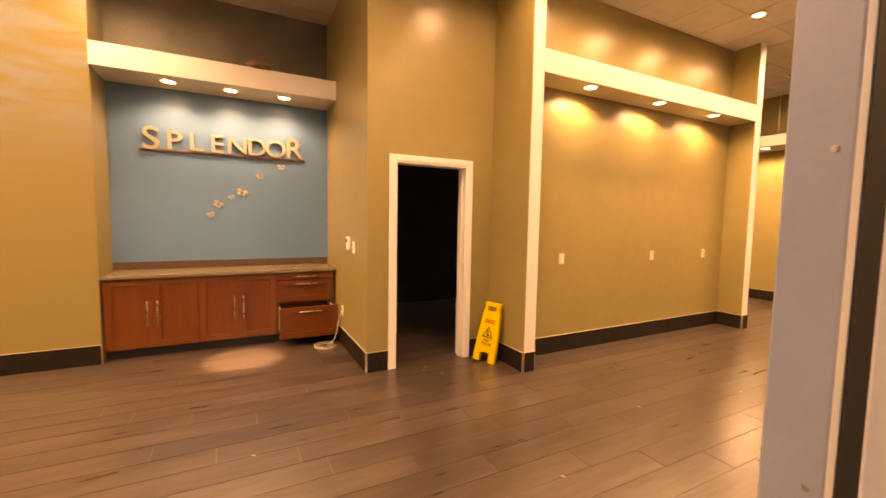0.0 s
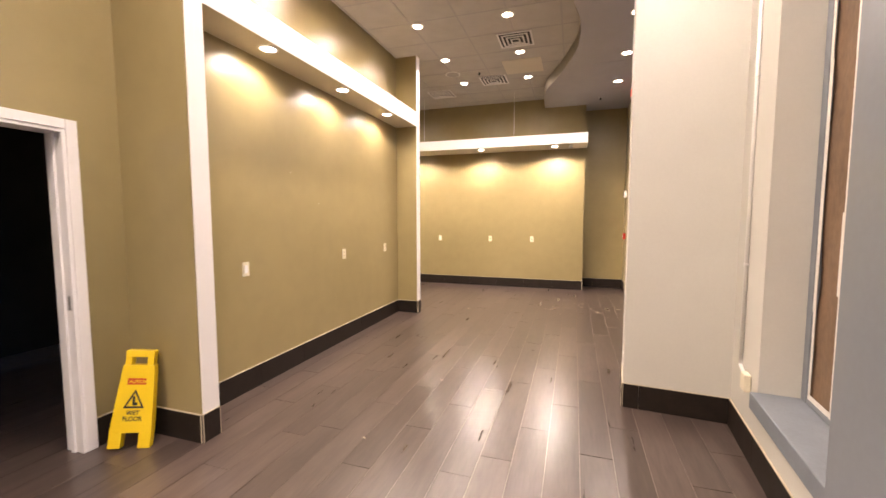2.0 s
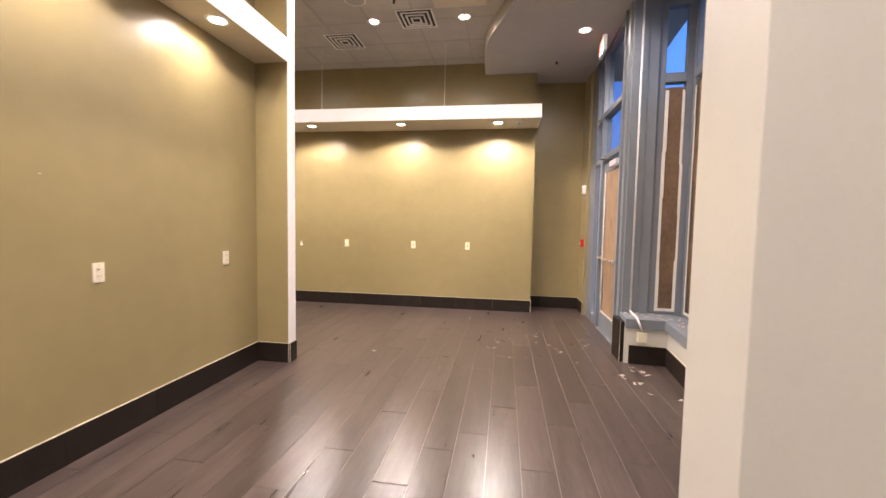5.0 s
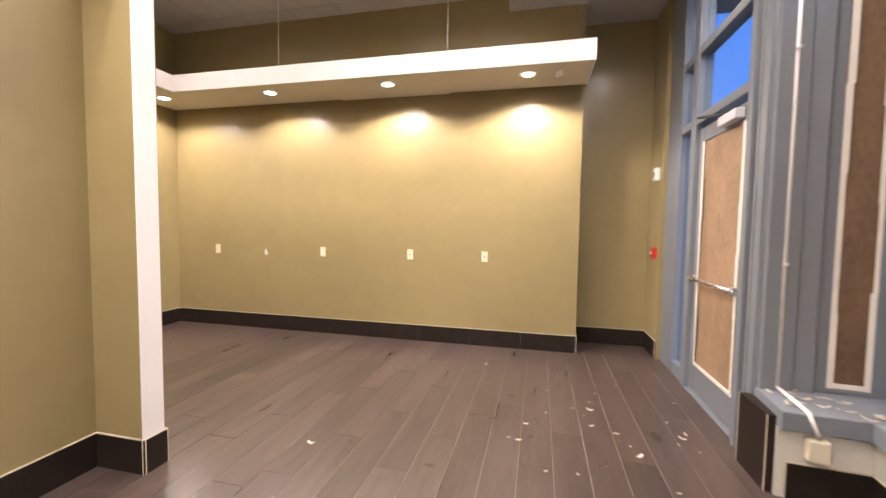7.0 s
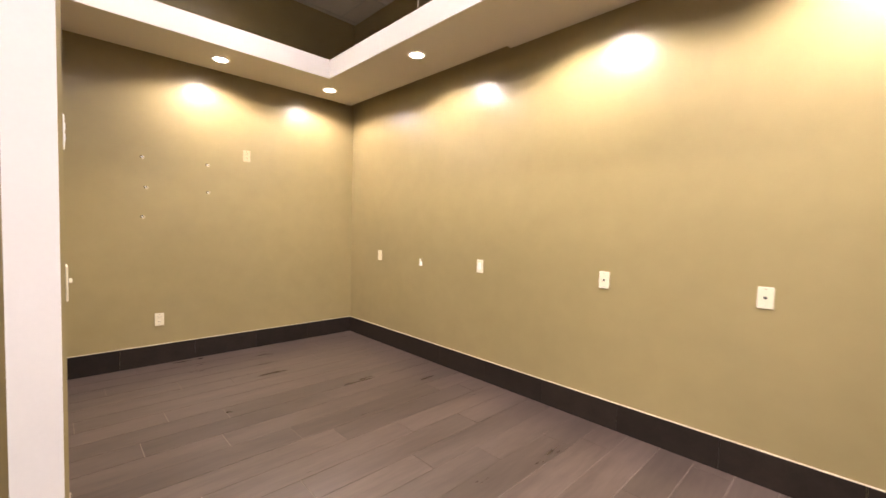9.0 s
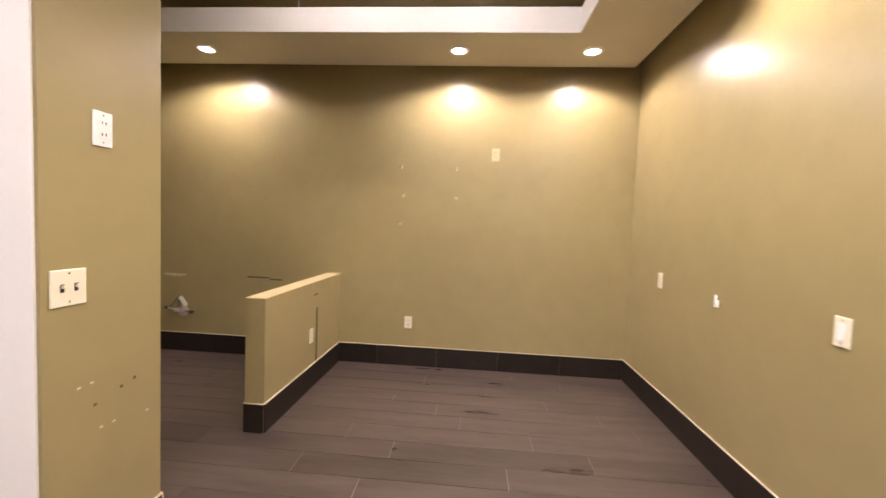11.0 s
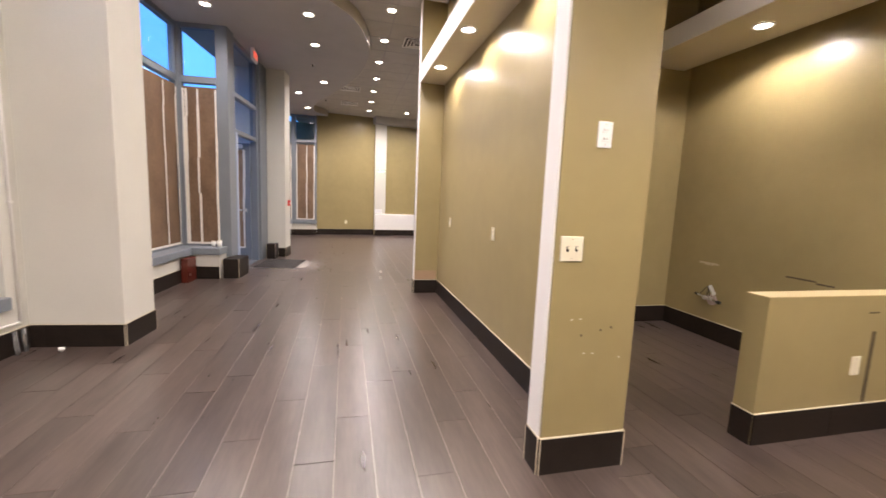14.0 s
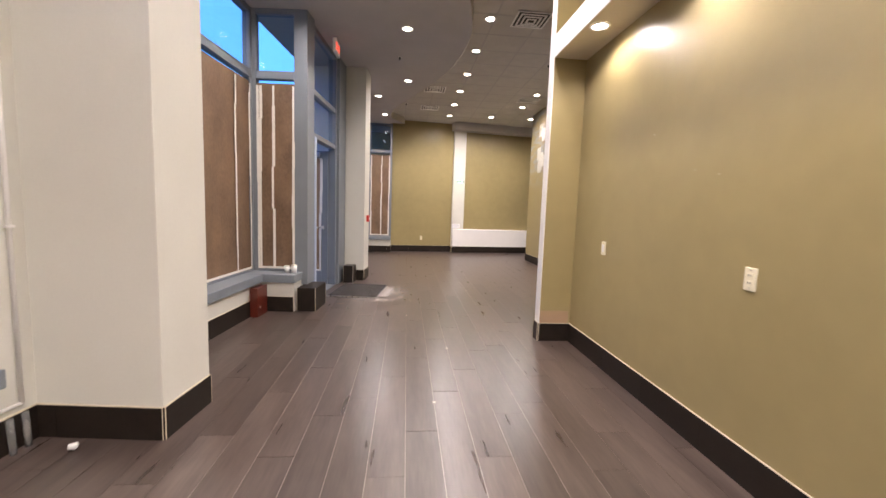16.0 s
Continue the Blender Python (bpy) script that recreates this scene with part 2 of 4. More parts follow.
def text_bm(body, size, depth, material, parent, name, m, label="", bold=0.018):
    cu = bpy.data.curves.new(name, "FONT")
    cu.body, cu.size, cu.extrude, cu.align_x, cu.offset = body, size, depth, "CENTER", size * bold
    tmp = bpy.data.objects.new(name, cu)
    scene.collection.objects.link(tmp)
    me = bpy.data.meshes.new_from_object(tmp.evaluated_get(bpy.context.evaluated_depsgraph_get()))
    bpy.data.objects.remove(tmp)
    me.materials.clear()
    me.materials.append(material)
    ob = new(name, me)
    ob.parent, ob.matrix_local = parent, m
    return tagged(ob, label)


FAC = pose(3.45, 1.95, 0, rz=-5)       # the window front: local y along it, local x outwards
END = 7.336

# ---- shell ----
struct("floor", boxes(((-6.2, -10, -0.14), (3.95, 8.1, -0.003))), GROUT, "grey-brown wood-look plank tile floor with pale joints", "floor")
struct("ground", boxes(((-150, -150, -0.5), (150, 150, -0.16))), CONCRETE, "grey concrete ground outside the shop front", "ground")
struct("ceiling", prism([(-6.2, -10.1), (2.70, -10.1), (4.27, 8.1), (-6.2, 8.1)], CEIL, CEIL + 0.15), TILECEIL, "off-white lay-in tile ceiling", "ceiling")

# dropped ceiling edge: a slow S in plan
ctrl = [(1.70, 7.6), (1.72, 6.9), (1.80, 6.18), (2.02, 5.52), (2.22, 4.84), (2.34, 4.2), (2.30, 3.3), (1.95, 2.1), (1.40, 0.95), (0.89, 0.2), (0.66, -0.6), (0.60, -1.4), (0.78, -2.7), (1.30, -4.3), (1.75, -5.5), (1.9, -6.6), (1.5, -7.5), (1.2, -9.0)]
edge = []
for i in range(1, len(ctrl) - 2):
    p = [Vector(c) for c in ctrl[i - 1:i + 3]]
    for k in range(8):
        t = k / 8
        q = 0.5 * ((2 * p[1]) + (p[2] - p[0]) * t + (2 * p[0] - 5 * p[1] + 4 * p[2] - p[3]) * t * t + (3 * p[1] - p[0] - 3 * p[2] + p[3]) * t ** 3)
        edge.append((q.x, q.y))
edge = [(1.70, 7.85)] + edge
struct("ceiling_drop", prism(edge + [(2.92, edge[-1][1]), (4.24, 7.85)], LOW, CEIL - 0.004), CEILING, "smooth dropped ceiling with a curved edge", "ceiling")
# added pale band: the light caught by the curved edge, as cream colour
band = bmesh.new()
lo, hi = [band.verts.new((x - 0.004, y, LOW - 0.002)) for x, y in edge], [band.verts.new((x - 0.004, y, CEIL - 0.006)) for x, y in edge]
for k in range(len(edge) - 1):
    band.faces.new((lo[k], lo[k + 1], hi[k + 1], hi[k]))
bmesh.ops.solidify(band, geom=list(band.faces), thickness=0.003)
struct("lit_edge_curve", band, CREAM, "curved edge of the dropped ceiling, the light it catches put into cream colour", "trim")
grid = bmesh.new()
for k in range(11):
    x = -2.75 + 0.61 * k
    box(grid, (x - 0.011, -9.5, CEIL - 0.006), (x + 0.011, 7.33, CEIL - 0.001))
for k in range(28):
    y = 7.1 - 0.61 * k
    box(grid, (-5.5, y - 0.011, CEIL - 0.005), (3.3, y + 0.011, CEIL - 0.0015))
struct("ceiling_grid", grid, CEILING, "white metal ceiling grid", "ceiling")

# olive walls
struct("wall_alcove", boxes(((-0.48, 0.648, 0), (-0.337, 4.415, CEIL))), GREEN, "olive gold painted alcove wall")
struct("wall_pier_south", boxes(((-0.48, 0.514, 0), (-0.006, 0.648, CEIL)), ((-0.66, 0.514, 0), (-0.48, 0.62, CEIL))), GREEN, "olive gold painted pier beside the doorway")
struct("wall_pier_north", boxes(((-0.48, 4.415, 0), (-0.006, 4.548, CEIL))), GREEN, "olive gold painted pier with switches")
struct("trim_pier_south", boxes(((-0.006, 0.524, 0.19), (0.004, 0.654, CEIL)), bevel=0.002), WHITE, "white painted pier edge", "trim")
struct("trim_pier_north", boxes(((-0.006, 4.408, 0.19), (0.004, 4.536, CEIL)), bevel=0.002), WHITE, "white painted pier edge", "trim")
struct("alcove_shelf", boxes(((-0.337, 0.648, SOF), (-0.004, 4.415, SOF + 0.21))), CREAM, "cream light shelf across the alcove", "soffit")
struct("trim_alcove", boxes(((-0.004, 0.654, SOF - 0.004), (0.006, 4.408, SOF + 0.215)), bevel=0.002), WHITE, "white fascia of the alcove light shelf", "trim")
struct("wall_doorway", boxes(((-0.76, -0.875, 0), (-0.625, -0.60, CEIL)), ((-0.76, 0.20, 0), (-0.625, 0.514, CEIL)), ((-0.76, -0.60, 2.04), (-0.625, 0.20, CEIL))), GREEN, "olive gold painted wall round the doorway")
struct("wall_nook_side", boxes(((-2.45, -0.875, 0), (-0.76, -0.76, CEIL))), GREEN, "olive gold painted nook side wall")
struct("wall_nook_back", boxes(((-2.57, -3.20, 0), (-2.45, -0.76, SOF + 0.1))), BLUE, "blue painted nook wall behind the cabinets")
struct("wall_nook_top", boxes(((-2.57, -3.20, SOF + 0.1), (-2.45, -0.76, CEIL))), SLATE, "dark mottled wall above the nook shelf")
struct("nook_shelf", boxes(((-2.45, -3.165, SOF - 0.02), (-1.92, -0.876, SOF + 0.19))), CREAM, "cream light shelf above the nook", "soffit")
struct("trim_nook", boxes(((-1.92, -3.165, SOF - 0.024), (-1.905, -0.876, SOF + 0.195)), bevel=0.002), WHITE, "white fascia of the nook shelf", "trim")
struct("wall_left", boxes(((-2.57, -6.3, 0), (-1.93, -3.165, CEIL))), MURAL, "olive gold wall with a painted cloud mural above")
struct("wall_room_back", boxes(((-3.0, 2.12, 0), (-0.48, 2.24, CEIL))), GREEN, "olive gold painted back room wall")
struct("wall_west", boxes(((-3.0, 2.24, 0), (-2.823, END, CEIL))), GREEN, "olive gold painted wall with scars of removed shelves")
struct("wall_north", boxes(((-3.0, END, 0), (2.513, 8.0, CEIL))), GREEN, "olive gold painted end wall")
struct("wall_return", boxes(((2.513, 7.833, 0), (3.6, 8.0, CEIL))), GREEN, "olive gold painted recessed wall")
struct("wall_corner", boxes(((3.33, 7.36, 0), (3.6, 7.833, CEIL))), GREEN, "olive gold painted corner wall by the exit door")
struct("dark_room_walls", boxes(((-3.6, -0.76, 0), (-3.5, 2.12, CEIL)), ((-3.5, -0.76, 0), (-2.57, -0.66, CEIL)), ((-2.823, 2.02, 0), (-0.76, 2.12, CEIL))), DARKROOM, "back room walls, the darkness of the unlit room put into their colour")
FARW = pose(0, -7.92, 0, rz=7.4)
struct("wall_south", boxes(((-6.2, -0.3, 0), (1.95, -0.02, CEIL))), GREEN, "olive gold painted far wall", m=FARW)
struct("far_panel", boxes(((-0.36, -0.02, 0.73), (0.02, 0.05, CEIL)), bevel=0.004), GREY_WALL, "pale grey pilaster with a wall lamp", m=FARW)
struct("far_wainscot", boxes(((-4.2, -0.02, 0.18), (0.02, 0.16, 0.73)), bevel=0.004), WHITE, "white half-height wall", m=FARW)
struct("far_soffit", boxes(((-5.5, -0.02, 3.73), (0.1, 0.40, 3.946)), bevel=0.01), CEILING, "pale dropped soffit over the far wall", "soffit", m=FARW)
struct("wall_outer", boxes(((-6.3, -10.2, 0), (-6.1, 2.12, CEIL)), ((-6.3, -10.2, 0), (4.4, -10.0, CEIL))), GREEN, "plain outer walls")

# hung light shelf round the back room
shelf = boxes(((-2.08, 6.60, SOF), (2.53, 7.24, SOF + 0.18)), ((-2.73, 2.241, SOF), (-2.08, 7.24, SOF + 0.18)))
struct("hung_shelf", shelf, CREAM, "cream light shelf hung on wires", "soffit")
struct("trim_hung", boxes(((-2.07, 6.588, SOF - 0.004), (2.53, 6.60, SOF + 0.185)), ((-2.08, 2.241, SOF - 0.004), (-2.068, 6.60, SOF + 0.185)), ((2.53, 6.588, SOF - 0.004), (2.542, 7.24, SOF + 0.185))), WHITE, "white fascia of the hung shelf", "trim")
struct("shelf_batten", boxes(((-0.3, 7.24, SOF + 0.01), (1.05, 7.31, SOF + 0.03))), CREAM, "loose batten behind the hung shelf", "trim")

# pale column and walls of the window front
struct("column_1", boxes(((-0.715, -0.055, 0), (0.35, 0.40, LOW)), bevel=0.004), GREY_WALL, "pale grey painted square column", "column", m=FAC)
struct("column_2", boxes(((-0.85, -5.20, 0), (0.35, -4.75, LOW)), bevel=0.004), GREY_WALL, "pale grey painted square column", "column", m=FAC)


# ---- window front ----
def mullion(parent, a, b, name="mullion", material=None):
    part(name, boxes((a, b), bevel=0.006), material or ALU, parent)


def paper_sheet(a, b, axis, seed):
    """Slightly rippled paper between two corners; axis: 0 spans x, 1 spans y."""
    rng = random.Random(seed)
    bm = bmesh.new()
    nu, nv = 14, 40
    front, back = [], []
    for off, store in ((0.0, front), (0.003, back)):
        for i in range(nu + 1):
            for j in range(nv + 1):
                u, v = a[0] + (b[0] - a[0]) * i / nu, a[1] + (b[1] - a[1]) * j / nv
                w = a[2] + off + 0.014 * noise.noise((u * 2.6 + seed, v * 1.1, seed)) + 0.012 * noise.noise((u * 7 + seed, v * 3, seed))
                store.append(bm.verts.new((u, w, v) if axis == 0 else (w, u, v)))
    for store in (front, back):
        for i in range(nu):
            for j in range(nv):
                k = i * (nv + 1) + j
                bm.faces.new((store[k], store[k + nv + 1], store[k + nv + 2], store[k + 1]))
    bmesh.ops.recalc_face_normals(bm, faces=bm.faces)
    return bm


def tape_strip(u, v0, v1, w, axis, seed, width=0.028):
    """A hand-laid, ragged strip of tape."""
    rng = random.Random(seed)
    bm = bmesh.new()
    z = v0
    while z < v1:
        h = min(rng.uniform(0.3, 0.8), v1 - z)
        d, ww = rng.uniform(-0.009, 0.009), width * rng.uniform(0.7, 1.3)
        lo, hi = (u + d - ww / 2, w), (u + d + ww / 2, w + 0.003)
        if axis == 0:
            box(bm, (lo[0], lo[1], z), (hi[0], hi[1], z + h))
        else:
            box(bm, (lo[1], lo[0], z), (hi[1], hi[0], z + h))
        z += h
    return bm


def window_unit(name, m, axis, u0, u1, w, strips, z0=0.47, head=2.92, top=LOW, inward=-1, seed=1):
    """Papered pane below, clear transom above. axis 0: spans x at y=w; 1: spans y at x=w."""
    win = thing(name, m, "grey aluminium shop window, covered with brown paper below a clear transom", "window", kind="structure")
    def bar(ua, ub, za, zb, d=0.05):
        a, b = ((ua, w - d, za), (ub, w + d, zb)) if axis == 0 else ((w - d, ua, za), (w + d, ub, zb))
        mullion(win, a, b, "window_frame")
    bar(u0, u0 + 0.07, z0, top), bar(u1 - 0.07, u1, z0, top)
    bar(u0 + 0.07, u1 - 0.07, head, head + 0.10), bar(u0 + 0.07, u1 - 0.07, z0, z0 + 0.03), bar(u0 + 0.07, u1 - 0.07, top - 0.07, top)
    g = boxes(((u0 + 0.07, w - 0.004, head + 0.10), (u1 - 0.07, w + 0.004, top - 0.07))) if axis == 0 else boxes(((w - 0.004, u0 + 0.07, head + 0.10), (w + 0.004, u1 - 0.07, top - 0.07)))
    pane = part("transom_pane", g, GLASS, win, "clear transom pane")
    pane.visible_shadow = False
    g = boxes(((u0 + 0.07, w - 0.004, z0 + 0.03), (u1 - 0.07, w + 0.004, head))) if axis == 0 else boxes(((w - 0.004, u0 + 0.07, z0 + 0.03), (w + 0.004, u1 - 0.07, head)))
    part("pane", g, GLASS, win, "pane behind the paper").visible_shadow = False
    p = w + inward * 0.03
    part("paper", paper_sheet((u0 + 0.072, z0 + 0.035, p), (u1 - 0.072, head - 0.05, 0), axis, seed), PAPER, win, "creased brown kraft paper", True)
    t = w + inward * 0.047
    for k, u in enumerate([u0 + 0.085, u1 - 0.085, *strips]):
        part("tape", tape_strip(u, z0 + 0.03, head - 0.08, t, axis, seed * 10 + k), TAPE, win, "white masking tape")
    foot = boxes(((u0 + 0.08, t, z0 + 0.032), (u1 - 0.08, t + 0.003, z0 + 0.06))) if axis == 0 else boxes(((t, u0 + 0.08, z0 + 0.032), (t + 0.003, u1 - 0.08, z0 + 0.06)))
    part("tape", foot, TAPE, win, "white masking tape")
    return win


def low_wall(name, spans, sill):
    struct(name, boxes(*spans), GREY_WALL, "pale painted low wall under the window sill", m=FAC)
    struct(name.replace("wall", "sill"), boxes(*sill, bevel=0.006), SILL, "grey painted window sill", "sill", m=FAC)


# south bay: between the column and the entrance
low_wall("wall_bay_south", [((0.0, -2.42, 0), (0.35, -0.055, 0.37)), ((-0.42, -2.80, 0), (0.0, -2.42, 0.37)), ((0.0, -2.8, 0), (0.35, -2.42, 0.37))],
         [((-0.04, -2.40, 0.37), (0.34, -0.62, 0.47)), ((-0.44, -2.82, 0.37), (0.34, -2.40, 0.47))])
struct("wall_side_south", boxes(((0.0, -0.62, 0.37), (0.35, -0.055, LOW))), GREY_WALL, "pale painted wall beside the column", m=FAC)
window_unit("window_1", FAC, 1, -2.72, -1.35, 0.25, [-2.28], seed=3)
window_unit("window_2", FAC, 1, -1.35, -0.62, 0.25, [-0.95], seed=4)
window_unit("window_3", FAC, 0, -0.40, 0.22, -2.75, [-0.06, 0.10], inward=1, seed=5)
# north bay
low_wall("wall_bay_north", [((0.0, 0.40, 0), (0.35, 3.12, 0.37)), ((-0.40, 3.12, 0), (0.35, 3.50, 0.37))],
         [((-0.04, 0.58, 0.37), (0.34, 3.08, 0.47)), ((-0.40, 3.08, 0.37), (0.34, 3.50, 0.47))])
struct("wall_side_north", boxes(((0.0, 0.40, 0.37), (0.35, 0.58, LOW))), GREY_WALL, "pale painted wall beside the column", m=FAC)
window_unit("window_4", FAC, 1, 2.05, 3.42, 0.25, [2.85], seed=6)
window_unit("window_5", FAC, 1, 0.58, 2.05, 0.25, [1.25], seed=7)
window_unit("window_6", FAC, 0, -0.12, 0.22, 3.50, [], inward=-1, seed=8)
# far bay
low_wall("wall_bay_far", [((0.0, -9.4, 0), (0.35, -5.20, 0.37))], [((-0.04, -9.4, 0.37), (0.34, -5.20, 0.47))])
window_unit("window_7", FAC, 1, -7.3, -5.3, 0.25, [-6.6, -5.9], seed=9)
window_unit("window_8", FAC, 1, -9.3, -7.3, 0.25, [-8.6, -8.0], seed=10)
FW = pose(2.25, -7.52, 0, rz=2)
window_unit("window_9", FW, 0, -0.36, 0.33, 0.0, [-0.06], inward=1, seed=11)
window_unit("window_10", FW, 0, 0.33, 0.95, 0.0, [0.62], inward=1, seed=12)
struct("sill_far", boxes(((-0.36, -0.1, 0.37), (0.95, 0.16, 0.47)), bevel=0.006), SILL, "grey painted window sill", "sill", m=FW)
struct("wall_far_low", boxes(((-0.36, -0.1, 0), (0.95, 0.12, 0.37))), GREY_WALL, "pale painted low wall", m=FW)

# posts beside the doors, on tiled plinths
struct("post_south", boxes(((-0.50, -2.985, 0.30), (-0.38, -2.70, LOW)), bevel=0.008), ALU, "grey painted metal post", "post", m=FAC)
def plinth(name, m, a, b, h):
    """A tiled block with pale corner trims and a caulk line round its top."""
    (x0, y0), (x1, y1) = a, b
    p = thing(name, m, "dark brown tiled plinth with pale corner trims", "plinth", kind="structure")
    part("tile", boxes(((x0, y0, 0), (x1, y1, h)), bevel=0.002), BASE, p)
    for x, y in ((x0, y0), (x0, y1), (x1, y0), (x1, y1)):
        part("corner_trim", boxes(((x - 0.0025, y - 0.0025, 0), (x + 0.0025, y + 0.0025, h + 0.001))), CAULK, p)


plinth("plinth_south", FAC, (-0.68, -2.92), (-0.45, -2.46), 0.30)
struct("post_north", boxes(((-0.40, 3.42, 0.0), (-0.12, 3.74, LOW)), bevel=0.008), ALU, "grey painted metal post", "post", m=FAC)
plinth("plinth_north", pose(0, 0, 0), (3.285, 5.115), (3.40, 5.42), 0.42)
plinth("plinth_column", FAC, (-0.72, -4.70), (-0.55, -4.45), 0.30)


def door_frame(name, m, y0, y1, x, label):
    """Door frame with two rows of transom lights, between y0 and y1 in plane x."""
    d = thing(name, m, label, "door frame", kind="structure")
    for a, b in ((y0, y0 + 0.08), (y1 - 0.08, y1)):
        mullion(d, (x - 0.06, a, 0), (x + 0.06, b, LOW), "jamb")
    for z in (2.28, 2.86, LOW - 0.07):
        mullion(d, (x - 0.055, y0 + 0.08, z), (x + 0.055, y1 - 0.08, z + 0.07), "transom_bar")
    for za, zb in ((2.35, 2.86), (2.93, LOW - 0.07)):
        part("transom_pane", boxes(((x - 0.004, y0 + 0.08, za), (x + 0.004, y1 - 0.08, zb))), GLASS, d, "clear transom pane").visible_shadow = False
    mullion(d, (x - 0.06, y0 + 0.08, 0), (x + 0.06, y1 - 0.08, 0.012), "threshold", ALU)
    return d


def door_leaf(m, label, w=0.92, h=2.24):
    """Glazed leaf hung at local origin, running along +y, inside face towards -x."""
    d = thing("door", m, label, "door")
    part("stile", boxes(((-0.022, 0.0, 0.02), (0.022, 0.10, h)), bevel=0.004), ALU, d)
    part("stile", boxes(((-0.022, w - 0.10, 0.02), (0.022, w, h)), bevel=0.004), ALU, d)
    part("top_rail", boxes(((-0.022, 0.10, h - 0.12), (0.022, w - 0.10, h)), bevel=0.004), ALU, d)
    part("bottom_rail", boxes(((-0.022, 0.10, 0.02), (0.022, w - 0.10, 0.26)), bevel=0.004), ALU, d)
    part("pane", boxes(((-0.004, 0.10, 0.26), (0.004, w - 0.10, h - 0.12))), GLASS, d).visible_shadow = False
    part("paper", paper_sheet((0.102, 0.262, -0.016), (w - 0.102, h - 0.125, 0), 1, 21), DOORPAPER, d, "creased brown kraft paper", True)
    for k, u in enumerate((0.11, w - 0.11)):
        part("tape", tape_strip(u, 0.25, h - 0.12, -0.030, 1, 40 + k, 0.034), TAPE, d, "white masking tape")
    part("tape", boxes(((-0.030, 0.10, 0.245), (-0.026, w - 0.10, 0.275))), TAPE, d, "white masking tape")
    part("push_bar", rod((-0.075, 0.05, 0.98), (-0.075, w - 0.05, 0.98), 0.013), STEEL, d, "steel push bar", True)
    for u in (0.07, w - 0.07):
        part("bar_bracket", boxes(((-0.085, u - 0.015, 0.955), (-0.022, u + 0.015, 1.005)), bevel=0.003), STEEL, d)
    part("closer_body", boxes(((-0.085, 0.12, h - 0.10), (-0.022, 0.40, h - 0.03)), bevel=0.008), ALU2, d, "grey door closer")
    part("closer_arm", rod((-0.06, 0.34, h - 0.02), (-0.14, 0.62, h + 0.03), 0.010), DARK, d)
    return d


door_frame("door_1", FAC, -4.30, -2.985, -0.40, "grey aluminium entrance frame with transom lights")
door_frame("door_2", pose(0, 0, 0), 5.62, 6.66, 3.42, "grey aluminium exit frame with transom lights")
door_leaf(pose(3.42, 5.68, 0), "closed grey aluminium exit door covered with brown paper", 0.90)
hinge = FAC @ Vector((-0.34, -4.21, 0))
door_leaf(pose(hinge.x, hinge.y, 0, rz=-95), "open grey aluminium entrance door covered with brown paper", 1.02)
seal = thing("door_seal", FAC, "pale door stop with a black rubber seal on the entrance jamb", "trim", kind="structure")
part("stop", boxes(((-0.352, -3.105, 0.0), (-0.25, -2.995, 2.28)), bevel=0.006), ALU2, seal, "pale aluminium stop")
part("rubber", boxes(((-0.388, -3.082, 0.0), (-0.354, -3.060, 2.28)), bevel=0.004), DARK, seal, "black rubber strip")
part("pale_strip", boxes(((-0.402, -3.080, 0.0), (-0.390, -3.060, 2.28)), bevel=0.002), WHITE, seal, "narrow pale strip")
part("cover_plate", boxes(((-0.506, -3.074, 0.0), (-0.404, -2.988, 2.28)), bevel=0.005), JAMB, seal, "aluminium cover profile with blue daylight put into its colour")
for z in (1.02, 1.62):
    part("screw", rod((-0.43, -3.077, z), (-0.43, -3.072, z), 0.006), STEEL, seal)
for z in (0.35, 0.85, 1.35, 1.85):
    part("screw", rod((-0.29, -3.109, z), (-0.29, -3.103, z), 0.009), STEEL, seal)
# narrow light beside the exit door, and fillers
side = thing("sidelight", pose(0, 0, 0), "narrow grey framed sidelight beside the exit door", "window", kind="structure")
mullion(side, (3.37, 6.66, 0), (3.48, 6.72, LOW), "jamb")
mullion(side, (3.37, 6.98, 0), (3.48, 7.36, LOW), "jamb")
for za, zb in ((0, 0.12), (2.28, 2.35), (2.86, 2.93), (LOW - 0.07, LOW)):
    mullion(side, (3.375, 6.72, za), (3.475, 6.98, zb), "transom_bar")
part("pane", boxes(((3.42, 6.72, 0.12), (3.428, 6.98, LOW - 0.07))), GLASS, side).visible_shadow = False
struct("post_exit", boxes(((3.36, 5.36, 0), (3.52, 5.62, LOW)), bevel=0.006), ALU, "grey painted metal post", "post")
for k, (xa, ya, xb, yb, m_) in enumerate(((3.335, 5.40, 3.36, 5.47, ALU), (3.345, 5.50, 3.36, 5.53, ALU), (3.33, 5.565, 3.36, 5.62, ALU))):
    struct("trim_exit_post", boxes(((xa, ya, 0.41 if k == 0 else 0), (xb, yb, LOW)), bevel=0.004), m_, "raised aluminium cover strip on the post", "trim")
struct("wall_entrance", boxes(((-0.50, -4.76, 0), (-0.34, -4.30, LOW))), ALU, "grey painted metal panel beside the entrance", m=FAC)


